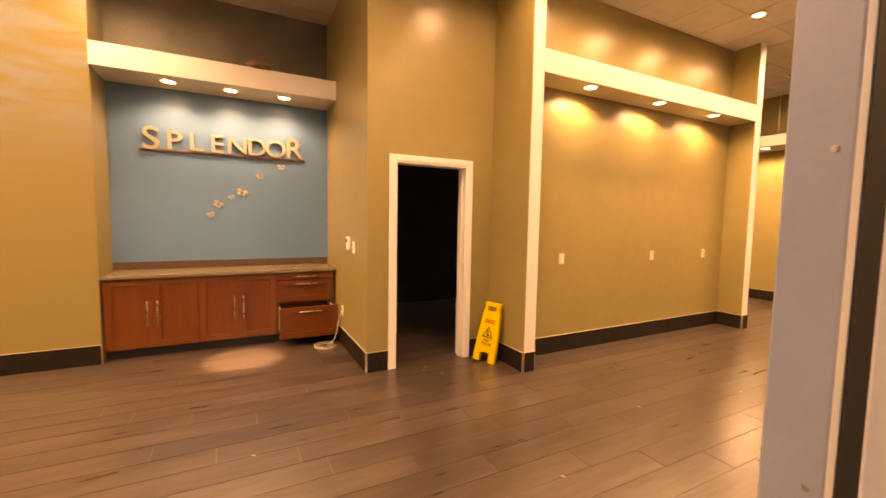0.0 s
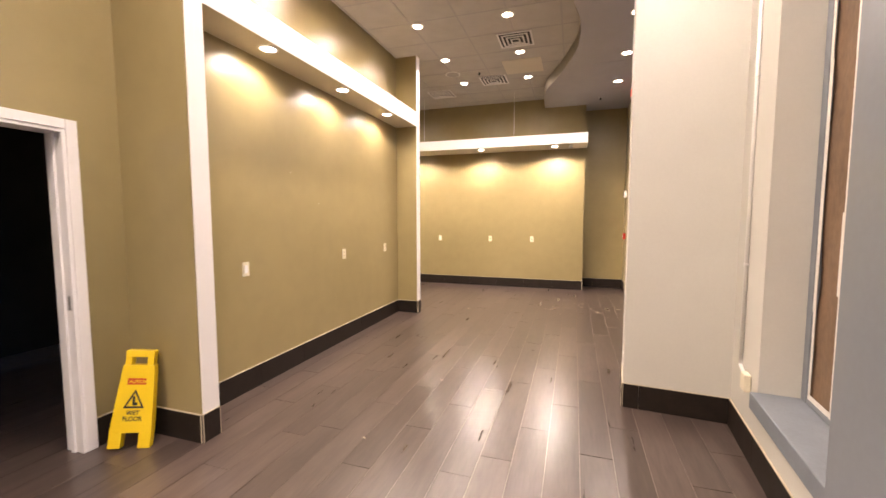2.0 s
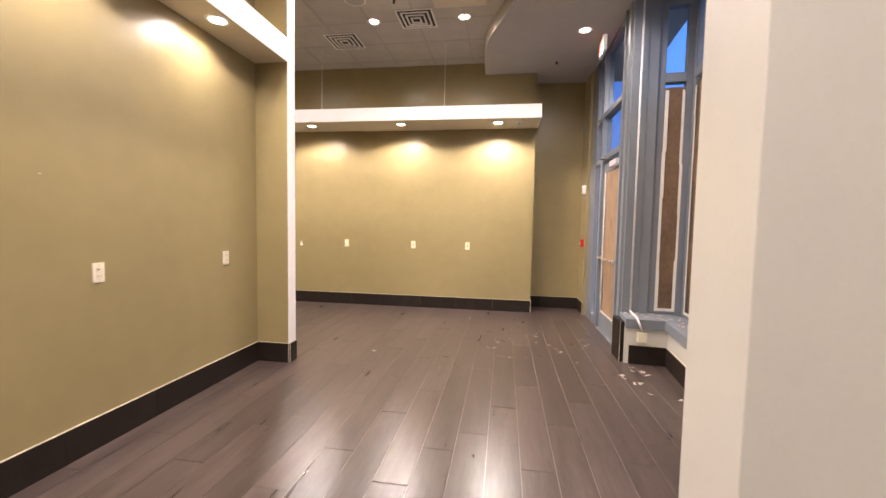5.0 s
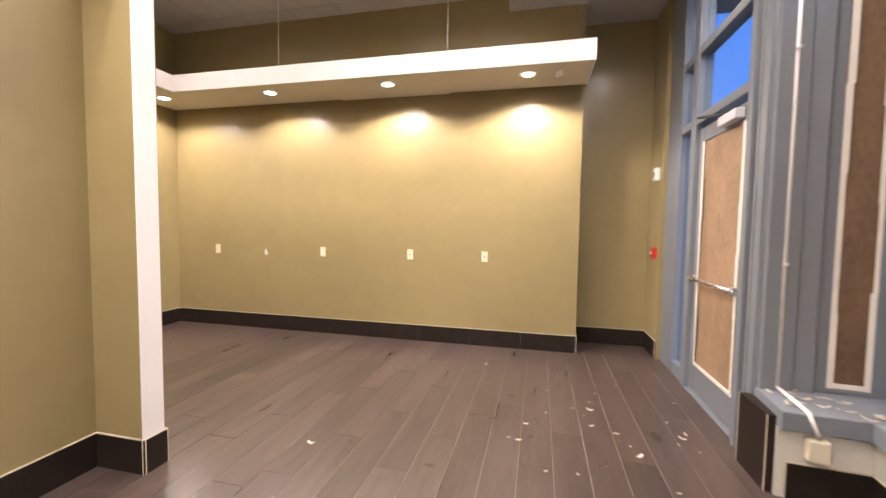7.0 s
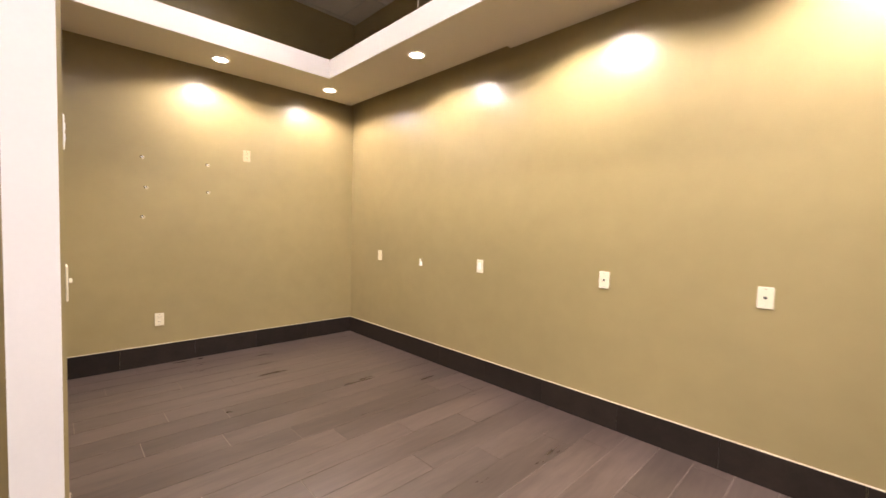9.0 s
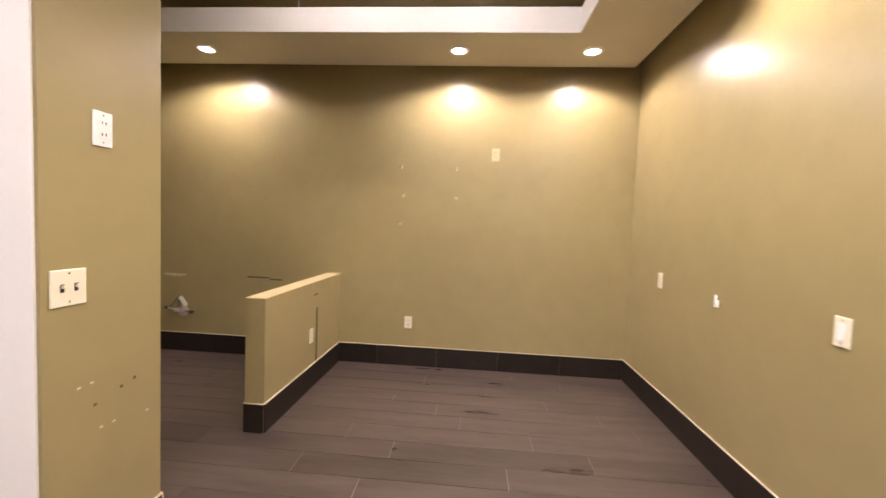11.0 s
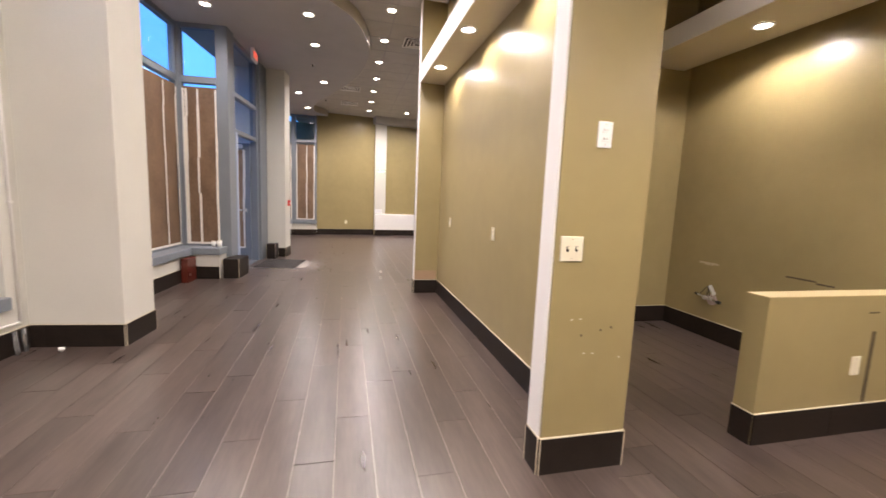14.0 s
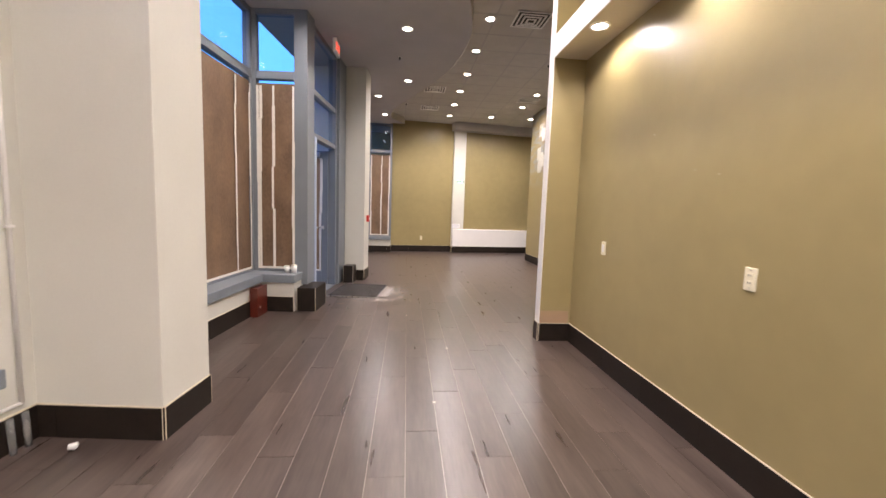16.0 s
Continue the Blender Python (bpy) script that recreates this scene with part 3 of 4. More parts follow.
# ---- outside ----
back = bmesh.new()
n = 24
arc = [(70 * math.cos(a), 70 * math.sin(a)) for a in (radians(-95 + 190 * k / n) for k in range(n + 1))]
lo, hi = [back.verts.new((x, y, -0.5)) for x, y in arc], [back.verts.new((x, y, 75)) for x, y in arc]
for k in range(n):
    back.faces.new((lo[k], lo[k + 1], hi[k + 1], hi[k]))
struct("backdrop", back, SKYGLOW, "plain blue evening sky", "sky")
house = thing("neighbour_building", pose(34, -30, -0.16, rz=35), "dark flat-roofed building across the street", "building")
part("wall", boxes(((-4, -9, 0), (4, 9, 8.2))), BUILDING, house)
part("roof", boxes(((-4.4, -9.4, 8.2), (4.4, 9.4, 8.6)), bevel=0.05), BUILDING, house)
for k in range(6):
    part("window", boxes(((-4.04, -8 + 2.8 * k, 4.6), (-3.98, -6.4 + 2.8 * k, 6.6))), GLASS, house)


def tree(x, y, h, seed):
    rng = random.Random(seed)
    tr = thing("tree", pose(x, y, -0.16), "leafy street tree outside the shop front", "tree", "street trees")
    trunk = rod((0, 0, 0), (0.1, 0.05, h * 0.55), 0.14, 10, 0.08)
    tips = []
    for k in range(9):
        a, z = k * 2.4, h * (0.35 + 0.05 * k)
        tip = Vector((math.cos(a) * rng.uniform(1, 2.0), math.sin(a) * rng.uniform(1, 2.0), z + rng.uniform(0.6, 1.6)))
        limb = rod((0.05, 0.03, z * 0.85), tip, 0.05, 6, 0.012)
        me = bpy.data.meshes.new("limb")
        limb.to_mesh(me), limb.free(), trunk.from_mesh(me)
        bpy.data.meshes.remove(me)
        tips.append(tip)
    part("trunk", trunk, BARK, tr, "grey-brown trunk with limbs", True)
    crown = bmesh.new()
    for tip in tips:
        for _ in range(260):
            p = tip + Vector([rng.gauss(0, 0.55) for _ in range(3)])
            u = Vector([rng.gauss(0, 1) for _ in range(3)]).normalized() * 0.05
            v = u.orthogonal().normalized() * 0.022
            crown.faces.new([crown.verts.new(q) for q in (p - u, p + v, p + u, p - v)])
    part("crown", crown, LEAVES, tr, "loose green foliage")


tree(17.0, -2.5, 7.2, 3), tree(16.5, -9.0, 7.5, 5), tree(16.0, 10.5, 7.0, 8)


# ---- lamps ----
def downlight(name="downlight"):
    d = thing(name, pose(0, 0, 0), "small round recessed ceiling downlight, lit", "lamp", "ceiling downlights")
    ring = bmesh.new()
    n = 20
    prof = [(0.084, 0.0), (0.082, -0.006), (0.072, -0.008), (0.064, -0.003)]
    rings = [[ring.verts.new((r * math.cos(2 * math.pi * k / n), r * math.sin(2 * math.pi * k / n), z)) for k in range(n)] for r, z in prof]
    for a, b in zip(rings, rings[1:]):
        for k in range(n):
            ring.faces.new((a[k], a[(k + 1) % n], b[(k + 1) % n], b[k]))
    part("trim_ring", ring, WHITE, d, "white trim ring", True)
    lens = bmesh.new()
    bmesh.ops.create_circle(lens, cap_ends=True, segments=20, radius=0.065, matrix=Matrix.Translation((0, 0, -0.004)) @ Matrix.Rotation(math.pi, 4, "X"))
    part("lens", lens, LAMP, d, "glowing lens")
    return d


proto = downlight()
first = True


def lamp_at(x, y, z, watts, spread=166, blend=0.9, tilt=None):
    global first
    m = pose(x, y, z)
    if first:
        proto.matrix_world, first = m, False
    else:
        copy_thing(proto, m)
    li = bpy.data.lights.new("downlight_beam", "SPOT")
    li.energy, li.color, li.spot_size, li.spot_blend, li.shadow_soft_size = watts, WARM, radians(spread), blend, 0.05
    ob = new("downlight_beam", li)
    ob.matrix_world = look((x, y, z - 0.02), tilt or (x, y + 0.0001, z - 1))


for y in (1.38, 2.51, 3.61):
    lamp_at(-0.11, y, SOF - 0.001, WASH * 0.30, 157, 0.4)
for x, k in ((-0.97, 0.72), (0.47, 0.95), (1.94, 1.15)):
    lamp_at(x, 6.84, SOF - 0.001, WASH * k, 157, 0.4)
for y, k in ((3.40, 0.68), (5.66, 0.75), (6.77, 0.62)):
    lamp_at(-2.40, y, SOF - 0.001, WASH * k, 157, 0.4)
for y in (-2.57, -1.99, -1.43):
    lamp_at(-2.14, y, SOF - 0.021, WASH * 0.27, 145, 0.6)
for y in (-2.1, -0.96, 0.2, 1.37, 2.45, 3.55, 4.72, 5.86):
    lamp_at(0.36, y, CEIL - 0.001, DOWN)
for y in (2.45, 3.6, 4.75, 5.87):
    lamp_at(1.51, y, CEIL - 0.001, DOWN)
for x, y in ((2.97, 4.78), (2.97, 5.99), (2.95, 3.6), (2.9, 1.25), (2.79, 0.0), (1.48, -1.03), (1.46, -3.3), (1.48, 0.13)):
    lamp_at(x, y, LOW - 0.001, DOWN)
# extra downlight out of view, added to brighten the nook front and left wall
lamp_at(-1.40, -3.0, CEIL - 0.001, DOWN * 1.6)
lamp_at(-1.40, -1.88, CEIL - 0.001, DOWN * 26, 13, 0.7, (-1.50, -1.92, 0))
for y in (4.75, 5.87):
    lamp_at(-1.38, y, CEIL - 0.001, DOWN)
for x, y, z in ((0.33, -3.27, CEIL), (0.32, -4.41, CEIL), (0.31, -5.6, CEIL), (0.30, -6.8, CEIL), (-0.86, -6.72, CEIL), (-1.40, -4.35, CEIL), (-1.40, -5.49, CEIL), (-2.0, -6.72, CEIL), (2.11, -4.5, LOW), (2.06, -6.28, LOW)):
    lamp_at(x, y, z - 0.001, DOWN * (2.2 if y < -6 else 1.3))


# ---- skirting tiles ----
def skirting(p, q, m=None, h=0.19, t=0.012):
    """Dark tiles along a wall foot from p to q; the room lies to the left of the way."""
    p, q = Vector((*p, 0)), Vector((*q, 0))
    if m is not None:
        p, q = m @ p, m @ q
    way = q - p
    run, ang = way.length, math.degrees(math.atan2(way.y, way.x))
    base = thing("baseboard", pose(p.x, p.y, 0, rz=ang), "dark brown tile skirting with pale caulk", "baseboard", kind="structure")
    x = 0.0
    while x < run - 0.001:
        w = min(0.60, run - x)
        part("tile", boxes(((x + 0.001, -0.01, 0), (x + w - 0.001, t, h))), BASE, base)
        x += w
    part("caulk", boxes(((0, -0.01, h), (run, t - 0.003, h + 0.005))), CAULK, base, "pale caulk line")
    for x in (0.0, run):
        part("corner_trim", boxes(((x - 0.002, t - 0.004, 0), (x + 0.002, t + 0.001, h))), CAULK, base)


skirting((0.0, 0.648), (0.0, 0.514)), skirting((0.0, 0.514), (-0.625, 0.514)), skirting((-0.625, 0.514), (-0.625, 0.262))
skirting((-0.625, -0.662), (-0.625, -0.875)), skirting((-0.625, -0.875), (-1.97, -0.875)), skirting((-1.93, -3.165), (-1.93, -6.3))
skirting((-0.337, 4.415), (-0.337, 0.648)), skirting((-0.337, 0.648), (0.0, 0.648))
skirting((0.0, 4.415), (-0.337, 4.415)), skirting((0.0, 4.548), (0.0, 4.415)), skirting((-0.48, 4.548), (0.0, 4.548))
skirting((-0.48, 2.24), (-0.48, 4.548)), skirting((-2.823, 2.24), (-0.48, 2.24)), skirting((-2.823, 4.40), (-2.823, 2.24)), skirting((-2.823, END), (-2.823, 4.536))
skirting((2.513, END), (-2.823, END)), skirting((2.513, 7.833), (2.513, END)), skirting((3.33, 7.833), (2.513, 7.833)), skirting((3.33, 7.36), (3.33, 7.833))
skirting((-1.366, 4.536), (-2.823, 4.536)), skirting((-1.366, 4.405), (-1.366, 4.536)), skirting((-2.823, 4.405), (-1.366, 4.405))
skirting((0, -0.055), (-0.715, -0.055), FAC), skirting((-0.715, -0.055), (-0.715, 0.40), FAC), skirting((-0.715, 0.40), (0.0, 0.40), FAC)
skirting((0, -2.42), (0, -0.055), FAC), skirting((-0.42, -2.42), (0, -2.42), FAC), skirting((0, 0.40), (0, 3.12), FAC), skirting((0, 3.12), (-0.36, 3.12), FAC)
skirting((-0.85, -5.20), (-0.85, -4.75), FAC), skirting((-0.85, -4.75), (-0.53, -4.75), FAC), skirting((0, -9.3), (0, -5.2), FAC)
skirting((0.95, 0.12), (-0.36, 0.12), FW), skirting((1.95, -0.02), (0.02, -0.02), FARW), skirting((0.02, 0.16), (-4.2, 0.16), FARW)

# half-height wall in the back room
pony = thing("wall_half", pose(0, 0, 0), "olive painted half-height wall with a pale cap", "wall", kind="structure")
part("wall_body", boxes(((-2.823, 4.405, 0), (-1.366, 4.536, 0.886))), GREEN, pony)
part("cap", boxes(((-2.823, 4.402, 0.886), (-1.363, 4.539, 0.892)), bevel=0.002), mat("tan_cap_paint", (0.50, 0.41, 0.22), 0.5, 0.06, 4), pony, "tan painted cap")

# doorway casing
case = thing("door_casing", pose(0, 0, 0), "white painted doorway casing, no leaf hung", "door frame", kind="structure")
for y0, y1 in ((-0.662, -0.60), (0.20, 0.262)):
    part("casing", boxes(((-0.625, y0, 0), (-0.605, y1, 2.10)), bevel=0.004), WHITE, case)
part("casing", boxes(((-0.625, -0.60, 2.04), (-0.605, 0.20, 2.10)), bevel=0.004), WHITE, case)
for y0, y1 in ((-0.60, -0.58), (0.18, 0.20)):
    part("jamb", boxes(((-0.77, y0, 0), (-0.612, y1, 2.04)), bevel=0.002), WHITE, case)
part("jamb", boxes(((-0.77, -0.58, 2.02), (-0.612, 0.18, 2.04)), bevel=0.002), WHITE, case)
part("stop", boxes(((-0.71, 0.168, 0), (-0.68, 0.18, 2.02))), WHITE, case)
part("strike_plate", boxes(((-0.66, 0.177, 0.93), (-0.63, 0.181, 1.02))), STEEL, case)

# ---- nook cabinets ----
FX = -1.95


def shaker(bm, y0, y1, z0, z1, x, t=0.02):
    """A framed front: one board with a sunk panel."""
    w = min(0.065, (z1 - z0) * 0.24)
    for p, q in (((y0, z0), (y0 + w, z1)), ((y1 - w, z0), (y1, z1)), ((y0 + w, z0), (y1 - w, z0 + w)), ((y0 + w, z1 - w), (y1 - w, z1))):
        box(bm, (x - t, *p), (x, *q), 0.002)
    box(bm, (x - t - 0.002, y0 + w, z0 + w), (x - 0.014, y1 - w, z1 - w))
    return bm


def handle(parent, a, b):
    a, b = Vector(a), Vector(b)
    bm = rod(a, b, 0.006)
    for k in (0.12, 0.88):
        p = a.lerp(b, k)
        tmp = bpy.data.meshes.new("foot")
        f = rod(p, p - Vector((0.03, 0, 0)), 0.005)
        f.to_mesh(tmp), f.free(), bm.from_mesh(tmp)
        bpy.data.meshes.remove(tmp)
    part("handle", bm, STEEL, parent, "brushed steel bar handle", True)


def base_cabinet(y0, y1):
    c = thing("base_cabinet", pose(0, 0, 0), "cherry wood base cabinet with two panelled doors", "cabinet", "nook cabinets")
    part("body", boxes(((-2.44, y0, 0.1), (FX - 0.024, y1, 0.83))), CHERRY, c)
    part("toe_kick", boxes(((-2.44, y0, 0), (FX - 0.08, y1, 0.1))), DARK, c, "dark toe kick")
    mid = (y0 + y1) / 2
    for a, b, hy in ((y0 + 0.003, mid - 0.002, mid - 0.045), (mid + 0.002, y1 - 0.003, mid + 0.045)):
        d = part("door", shaker(bmesh.new(), a, b, 0.11, 0.825, FX), CHERRY, c)
        handle(d, (FX + 0.03, hy, 0.34), (FX + 0.03, hy, 0.60))
    return c


base_cabinet(-3.15, -2.34), base_cabinet(-2.34, -1.56)
dr = thing("drawer_cabinet", pose(0, 0, 0), "cherry wood drawer cabinet, its bottom drawer pulled open", "cabinet", "nook cabinets")
for name, a, b in (("side_panel", (-2.44, -1.56, 0.1), (FX - 0.024, -1.54, 0.83)), ("side_panel", (-2.44, -0.92, 0.1), (FX - 0.024, -0.90, 0.83)), ("divider", (-2.42, -1.54, 0.46), (FX - 0.024, -0.92, 0.48)),
                   ("back_panel", (-2.44, -1.54, 0.1), (-2.42, -0.92, 0.83)), ("bottom_panel", (-2.42, -1.54, 0.1), (FX - 0.024, -0.92, 0.12)), ("top_panel", (-2.42, -1.54, 0.81), (FX - 0.024, -0.92, 0.83))):
    part(name, boxes((a, b)), CHERRY, dr)
part("toe_kick", boxes(((-2.44, -1.56, 0), (FX - 0.08, -0.90, 0.1))), DARK, dr, "dark toe kick")
for z0, z1 in ((0.745, 0.825), (0.48, 0.735)):
    d = part("drawer_front", shaker(bmesh.new(), -1.555, -0.905, z0, z1, FX) if z1 - z0 > 0.15 else boxes(((FX - 0.02, -1.555, z0), (FX, -0.905, z1)), bevel=0.003), CHERRY, dr)
    handle(d, (FX + 0.03, -1.35, z1 - 0.045), (FX + 0.03, -1.10, z1 - 0.045))
PULL = 0.27
d = part("drawer_front", shaker(bmesh.new(), -1.555, -0.905, 0.11, 0.46, FX + PULL), CHERRY, dr)
handle(d, (FX + PULL + 0.03, -1.35, 0.41), (FX + PULL + 0.03, -1.10, 0.41))
for name, a, b in (("drawer_side", (-2.15, -1.535, 0.13), (FX + PULL - 0.02, -1.52, 0.42)), ("drawer_side", (-2.15, -0.94, 0.13), (FX + PULL - 0.02, -0.925, 0.42)), ("drawer_bottom", (-2.15, -1.52, 0.13), (FX + PULL - 0.02, -0.94, 0.142))):
    part(name, boxes((a, b)), WHITE, dr, "white drawer board")
top = thing("countertop", pose(0, 0, 0), "tan speckled countertop with a brown backsplash", "countertop")
part("slab", boxes(((-2.45, -3.16, 0.832), (FX + 0.03, -0.88, 0.868)), bevel=0.004), STONE, top)
part("backsplash", boxes(((-2.45, -3.16, 0.868), (-2.435, -0.88, 0.955)), bevel=0.002), SPLASH, top, "brown backsplash strip")
rock = bmesh.new()
bmesh.ops.create_icosphere(rock, subdivisions=3, radius=0.13)
for v in rock.verts:
    v.co *= 1 + 0.35 * noise.noise(v.co * 9)
    v.co.z *= 0.55
tagged(new("driftwood_lump", mesh("driftwood_lump", rock, BROWN, True)), "rough brown lump resting on the nook shelf", "decoration").location = (-2.0, -1.72, SOF + 0.19 + 0.055)

# wall sign over the cabinets
sign = thing("wall_sign", pose(-2.45, -2.03, 2.21), "tan raised wall lettering above a brown rail", "sign")
for k, ch in enumerate("SPLENDOR"):
    big = 0.35 if k in (0, 7) else 0.285
    text_bm(ch, big, 0.016, LETTER, sign, "letter", Matrix(((0, 0, 1, 0.03), (1.06, 0, 0, -0.75 + 0.212 * k), (0, 1, 0, 0.012 if k else -0.005), (0, 0, 0, 1))), bold=0.004)
part("rail", boxes(((0, -0.86, -0.022), (0.022, 0.87, 0.0)), bevel=0.003), BROWN, sign, "thin brown rail")
for y, z, a, sz in ((-2.226, 1.488, 20, 0.045), (-2.147, 1.617, -30, 0.055), (-2.003, 1.702, 15, 0.035), (-1.892, 1.761, -20, 0.06), (-1.689, 1.971, 10, 0.045), (-1.447, 2.098, 0, 0.045)):
    bm = bmesh.new()
    for sgn in (-1, 1):
        for ly, lz, rr in ((0.55, 0.35, 0.5), (0.4, -0.35, 0.36)):
            bmesh.ops.create_icosphere(bm, subdivisions=2, radius=rr * sz, matrix=Matrix.Translation((0.012, sgn * ly * sz, lz * sz)) @ Matrix.Diagonal((0.12, 1, 0.8, 1)))
    tagged(new("wall_ornament", mesh("wall_ornament", bm, LETTER, True)), "small tan winged ornament on the blue wall", "decoration", "wall ornaments").matrix_world = pose(-2.45, y, z, rx=a)


# ---- plates on the walls: built facing -y, turned by rz ----
def plate(kind, x, y, z, rz, material=PLATE, label=""):
    names = {"outlet": "wall_outlet", "switch": "light_switch", "double": "light_switch", "blank": "blank_plate", "rocker": "light_switch", "jack": "wall_jack"}
    w = 0.118 if kind == "double" else 0.074
    o = thing(names[kind], pose(x, y, z, rz=rz), label or {"outlet": "ivory duplex outlet on the olive wall", "double": "ivory double toggle switch plate", "blank": "ivory blank plate on the wall", "rocker": "ivory rocker switch plate on the olive wall", "switch": "ivory switch plate on the wall", "jack": "ivory plate with a small round jack"}[kind], "wall plate", "wall plates")
    part("cover", boxes(((-w / 2, -0.007, -0.06), (w / 2, 0.0, 0.06)), bevel=0.003), material, o)
    if kind == "outlet":
        for dz in (-0.02, 0.02):
            f = part("socket", boxes(((-0.016, -0.010, dz - 0.013), (0.016, -0.006, dz + 0.013)), bevel=0.003), material, o)
            for dx in (-0.007, 0.007):
                part("slot", boxes(((dx - 0.0015, -0.0112, dz - 0.004), (dx + 0.0015, -0.0095, dz + 0.006))), DARK, f)
    elif kind in ("double", "switch"):
        for dx in ((-0.023, 0.023) if kind == "double" else (0,)):
            part("toggle_slot", boxes(((dx - 0.006, -0.0085, -0.013), (dx + 0.006, -0.006, 0.013))), DARK, o)
            part("toggle", boxes(((dx - 0.004, -0.018, 0.0), (dx + 0.004, -0.008, 0.010)), bevel=0.001), material, o)
    elif kind == "rocker":
        part("rocker", boxes(((-0.017, -0.011, -0.034), (0.017, -0.006, 0.034)), bevel=0.003), WPLATE, o)
    elif kind == "jack":
        part("jack", rod((0, -0.006, 0), (0, -0.014, 0), 0.008), DARK, o)
    for dz in (-0.047, 0.047):
        part("screw", rod((0, -0.0065, dz), (0, -0.0082, dz), 0.003, 8), STEEL, o)
    return o


plate("rocker", -0.337, 1.282, 1.065, 90), plate("outlet", -0.337, 2.838, 1.065, 90), plate("outlet", -0.337, 3.96, 1.066, 90)
for x, k in ((-2.167, "blank"), (-0.587, "rocker"), (0.577, "jack"), (1.481, "jack")):
    plate(k, x, END, 1.045, 0)
hook = thing("wall_hook", pose(-1.415, END, 1.01), "small white plastic cable clip on the end wall", "hook")
part("plate", boxes(((-0.02, -0.012, -0.03), (0.02, 0, 0.015)), bevel=0.004), WPLATE, hook)
part("tab", boxes(((-0.008, -0.02, -0.005), (0.012, -0.01, 0.045)), bevel=0.003), WPLATE, hook)
plate("double", -0.089, 4.548, 1.153, 180), plate("outlet", -0.214, 4.548, 1.691, 180, WPLATE, "white duplex outlet high on the pier")
plate("outlet", -2.823, 5.239, 0.435, 90), plate("outlet", -2.823, 6.028, 2.105, 90, TANPLATE, "tan painted outlet plate high on the olive wall"), plate("blank", -2.113, 4.536, 0.446, 180)
plate("switch", -1.10, -0.875, 1.175, 0, WPLATE, "white switch plate on the nook side wall"), plate("outlet", -1.60, -0.875, 0.40, 0)
th = thing("thermostat", pose(-1.28, -0.875, 1.21), "white thermostat on the nook side wall", "thermostat")
part("case", boxes(((-0.04, -0.03, -0.07), (0.04, 0, 0.07)), bevel=0.008), WPLATE, th)
part("display", boxes(((-0.025, -0.032, 0.01), (0.025, -0.029, 0.045))), DARK, th)
al = thing("alarm_box", pose(3.33, 7.50, 1.98, rz=-90), "white alarm strobe box on the corner wall", "alarm")
part("case", boxes(((-0.05, -0.05, -0.07), (0.05, 0, 0.07)), bevel=0.008), WPLATE, al)
part("lens", boxes(((-0.02, -0.065, -0.03), (0.02, -0.05, 0.03)), bevel=0.006), CLEAR, al)
pull = thing("fire_pull_station", pose(3.33, 7.50, 1.13, rz=-90), "red fire alarm pull station on the corner wall", "alarm")
part("case", boxes(((-0.045, -0.045, -0.06), (0.045, 0, 0.06)), bevel=0.006), RED, pull)
part("lever", boxes(((-0.03, -0.055, -0.012), (0.03, -0.045, 0.012)), bevel=0.003), WPLATE, pull)
pull2 = FAC @ Vector((-0.85, -5.0, 1.13))
copy_thing(pull, pose(pull2.x, pull2.y, 1.13, rz=-95))
plate("outlet", 1.95, -7.68, 1.1, 187), plate("jack", 0.96, -7.82, 0.43, 187)

# ---- scars on the walls ----
def scar(name, spans, material, label):
    tagged(new(name, mesh(name, boxes(*spans), material)), label, "wall mark", "wall scars")


BARE = mat("torn_plaster", (0.50, 0.42, 0.30), 0.9, 0.2, 30, 0.3)
SMUDGE = mat("dark_smudge", (0.10, 0.075, 0.04), 0.7, 0.3, 20)
PRIMER = mat("pinkish_patch", (0.36, 0.24, 0.15), 0.5, 0.08, 8)
for y, z in ((5.113, 1.969), (5.141, 1.693), (5.114, 1.417), (5.652, 1.963), (5.657, 1.686)):
    an = thing("wall_anchor", pose(-2.823, y, z), "metal anchor in a torn plaster hole", "anchor", "wall anchors")
    part("plaster", rod((-0.004, 0.006, -0.003), (0.0012, 0.006, -0.003), 0.017, 9), BARE, an)
    part("hole", rod((-0.004, -0.004, 0), (0.002, -0.004, 0), 0.013, 9), SMUDGE, an, "dark hole")
    part("plug", rod((-0.004, 0, 0), (0.012, 0, 0), 0.008, 8), STEEL, an)
scar("wall_scar", [((-2.8235, 2.66, 0.785), (-2.8215, 2.90, 0.806)), ((-2.8235, 2.74, 0.775), (-2.821, 2.84, 0.79))], BARE, "pale torn strip on the olive wall")
scar("wall_scar", [((-2.8235, 3.56, 0.80), (-2.8215, 3.80, 0.815)), ((-2.8235, 3.80, 0.785), (-2.821, 3.93, 0.80))], SMUDGE, "dark scrape on the olive wall")
for x, z in ((-0.182, 0.722), (-0.289, 0.746), (-0.348, 0.758)):
    scar("wall_hole", [((x - 0.006, 4.5475, z - 0.006), (x + 0.006, 4.5492, z + 0.005))], SMUDGE, "dark screw hole in the pier")
for x, z in ((-0.204, 0.629), (-0.255, 0.626), (-0.409, 0.599), (-0.124, 0.803), (-0.17, 0.805)):
    scar("wall_chip", [((x - 0.007, 4.5475, z - 0.003), (x + 0.006, 4.549, z + 0.003))], CHIP, "pale paint chip in the pier")
scar("wall_scar", [((-2.25, 4.5355, 0.20), (-2.215, 4.537, 0.66))], SMUDGE, "dark vertical smear on the half wall")
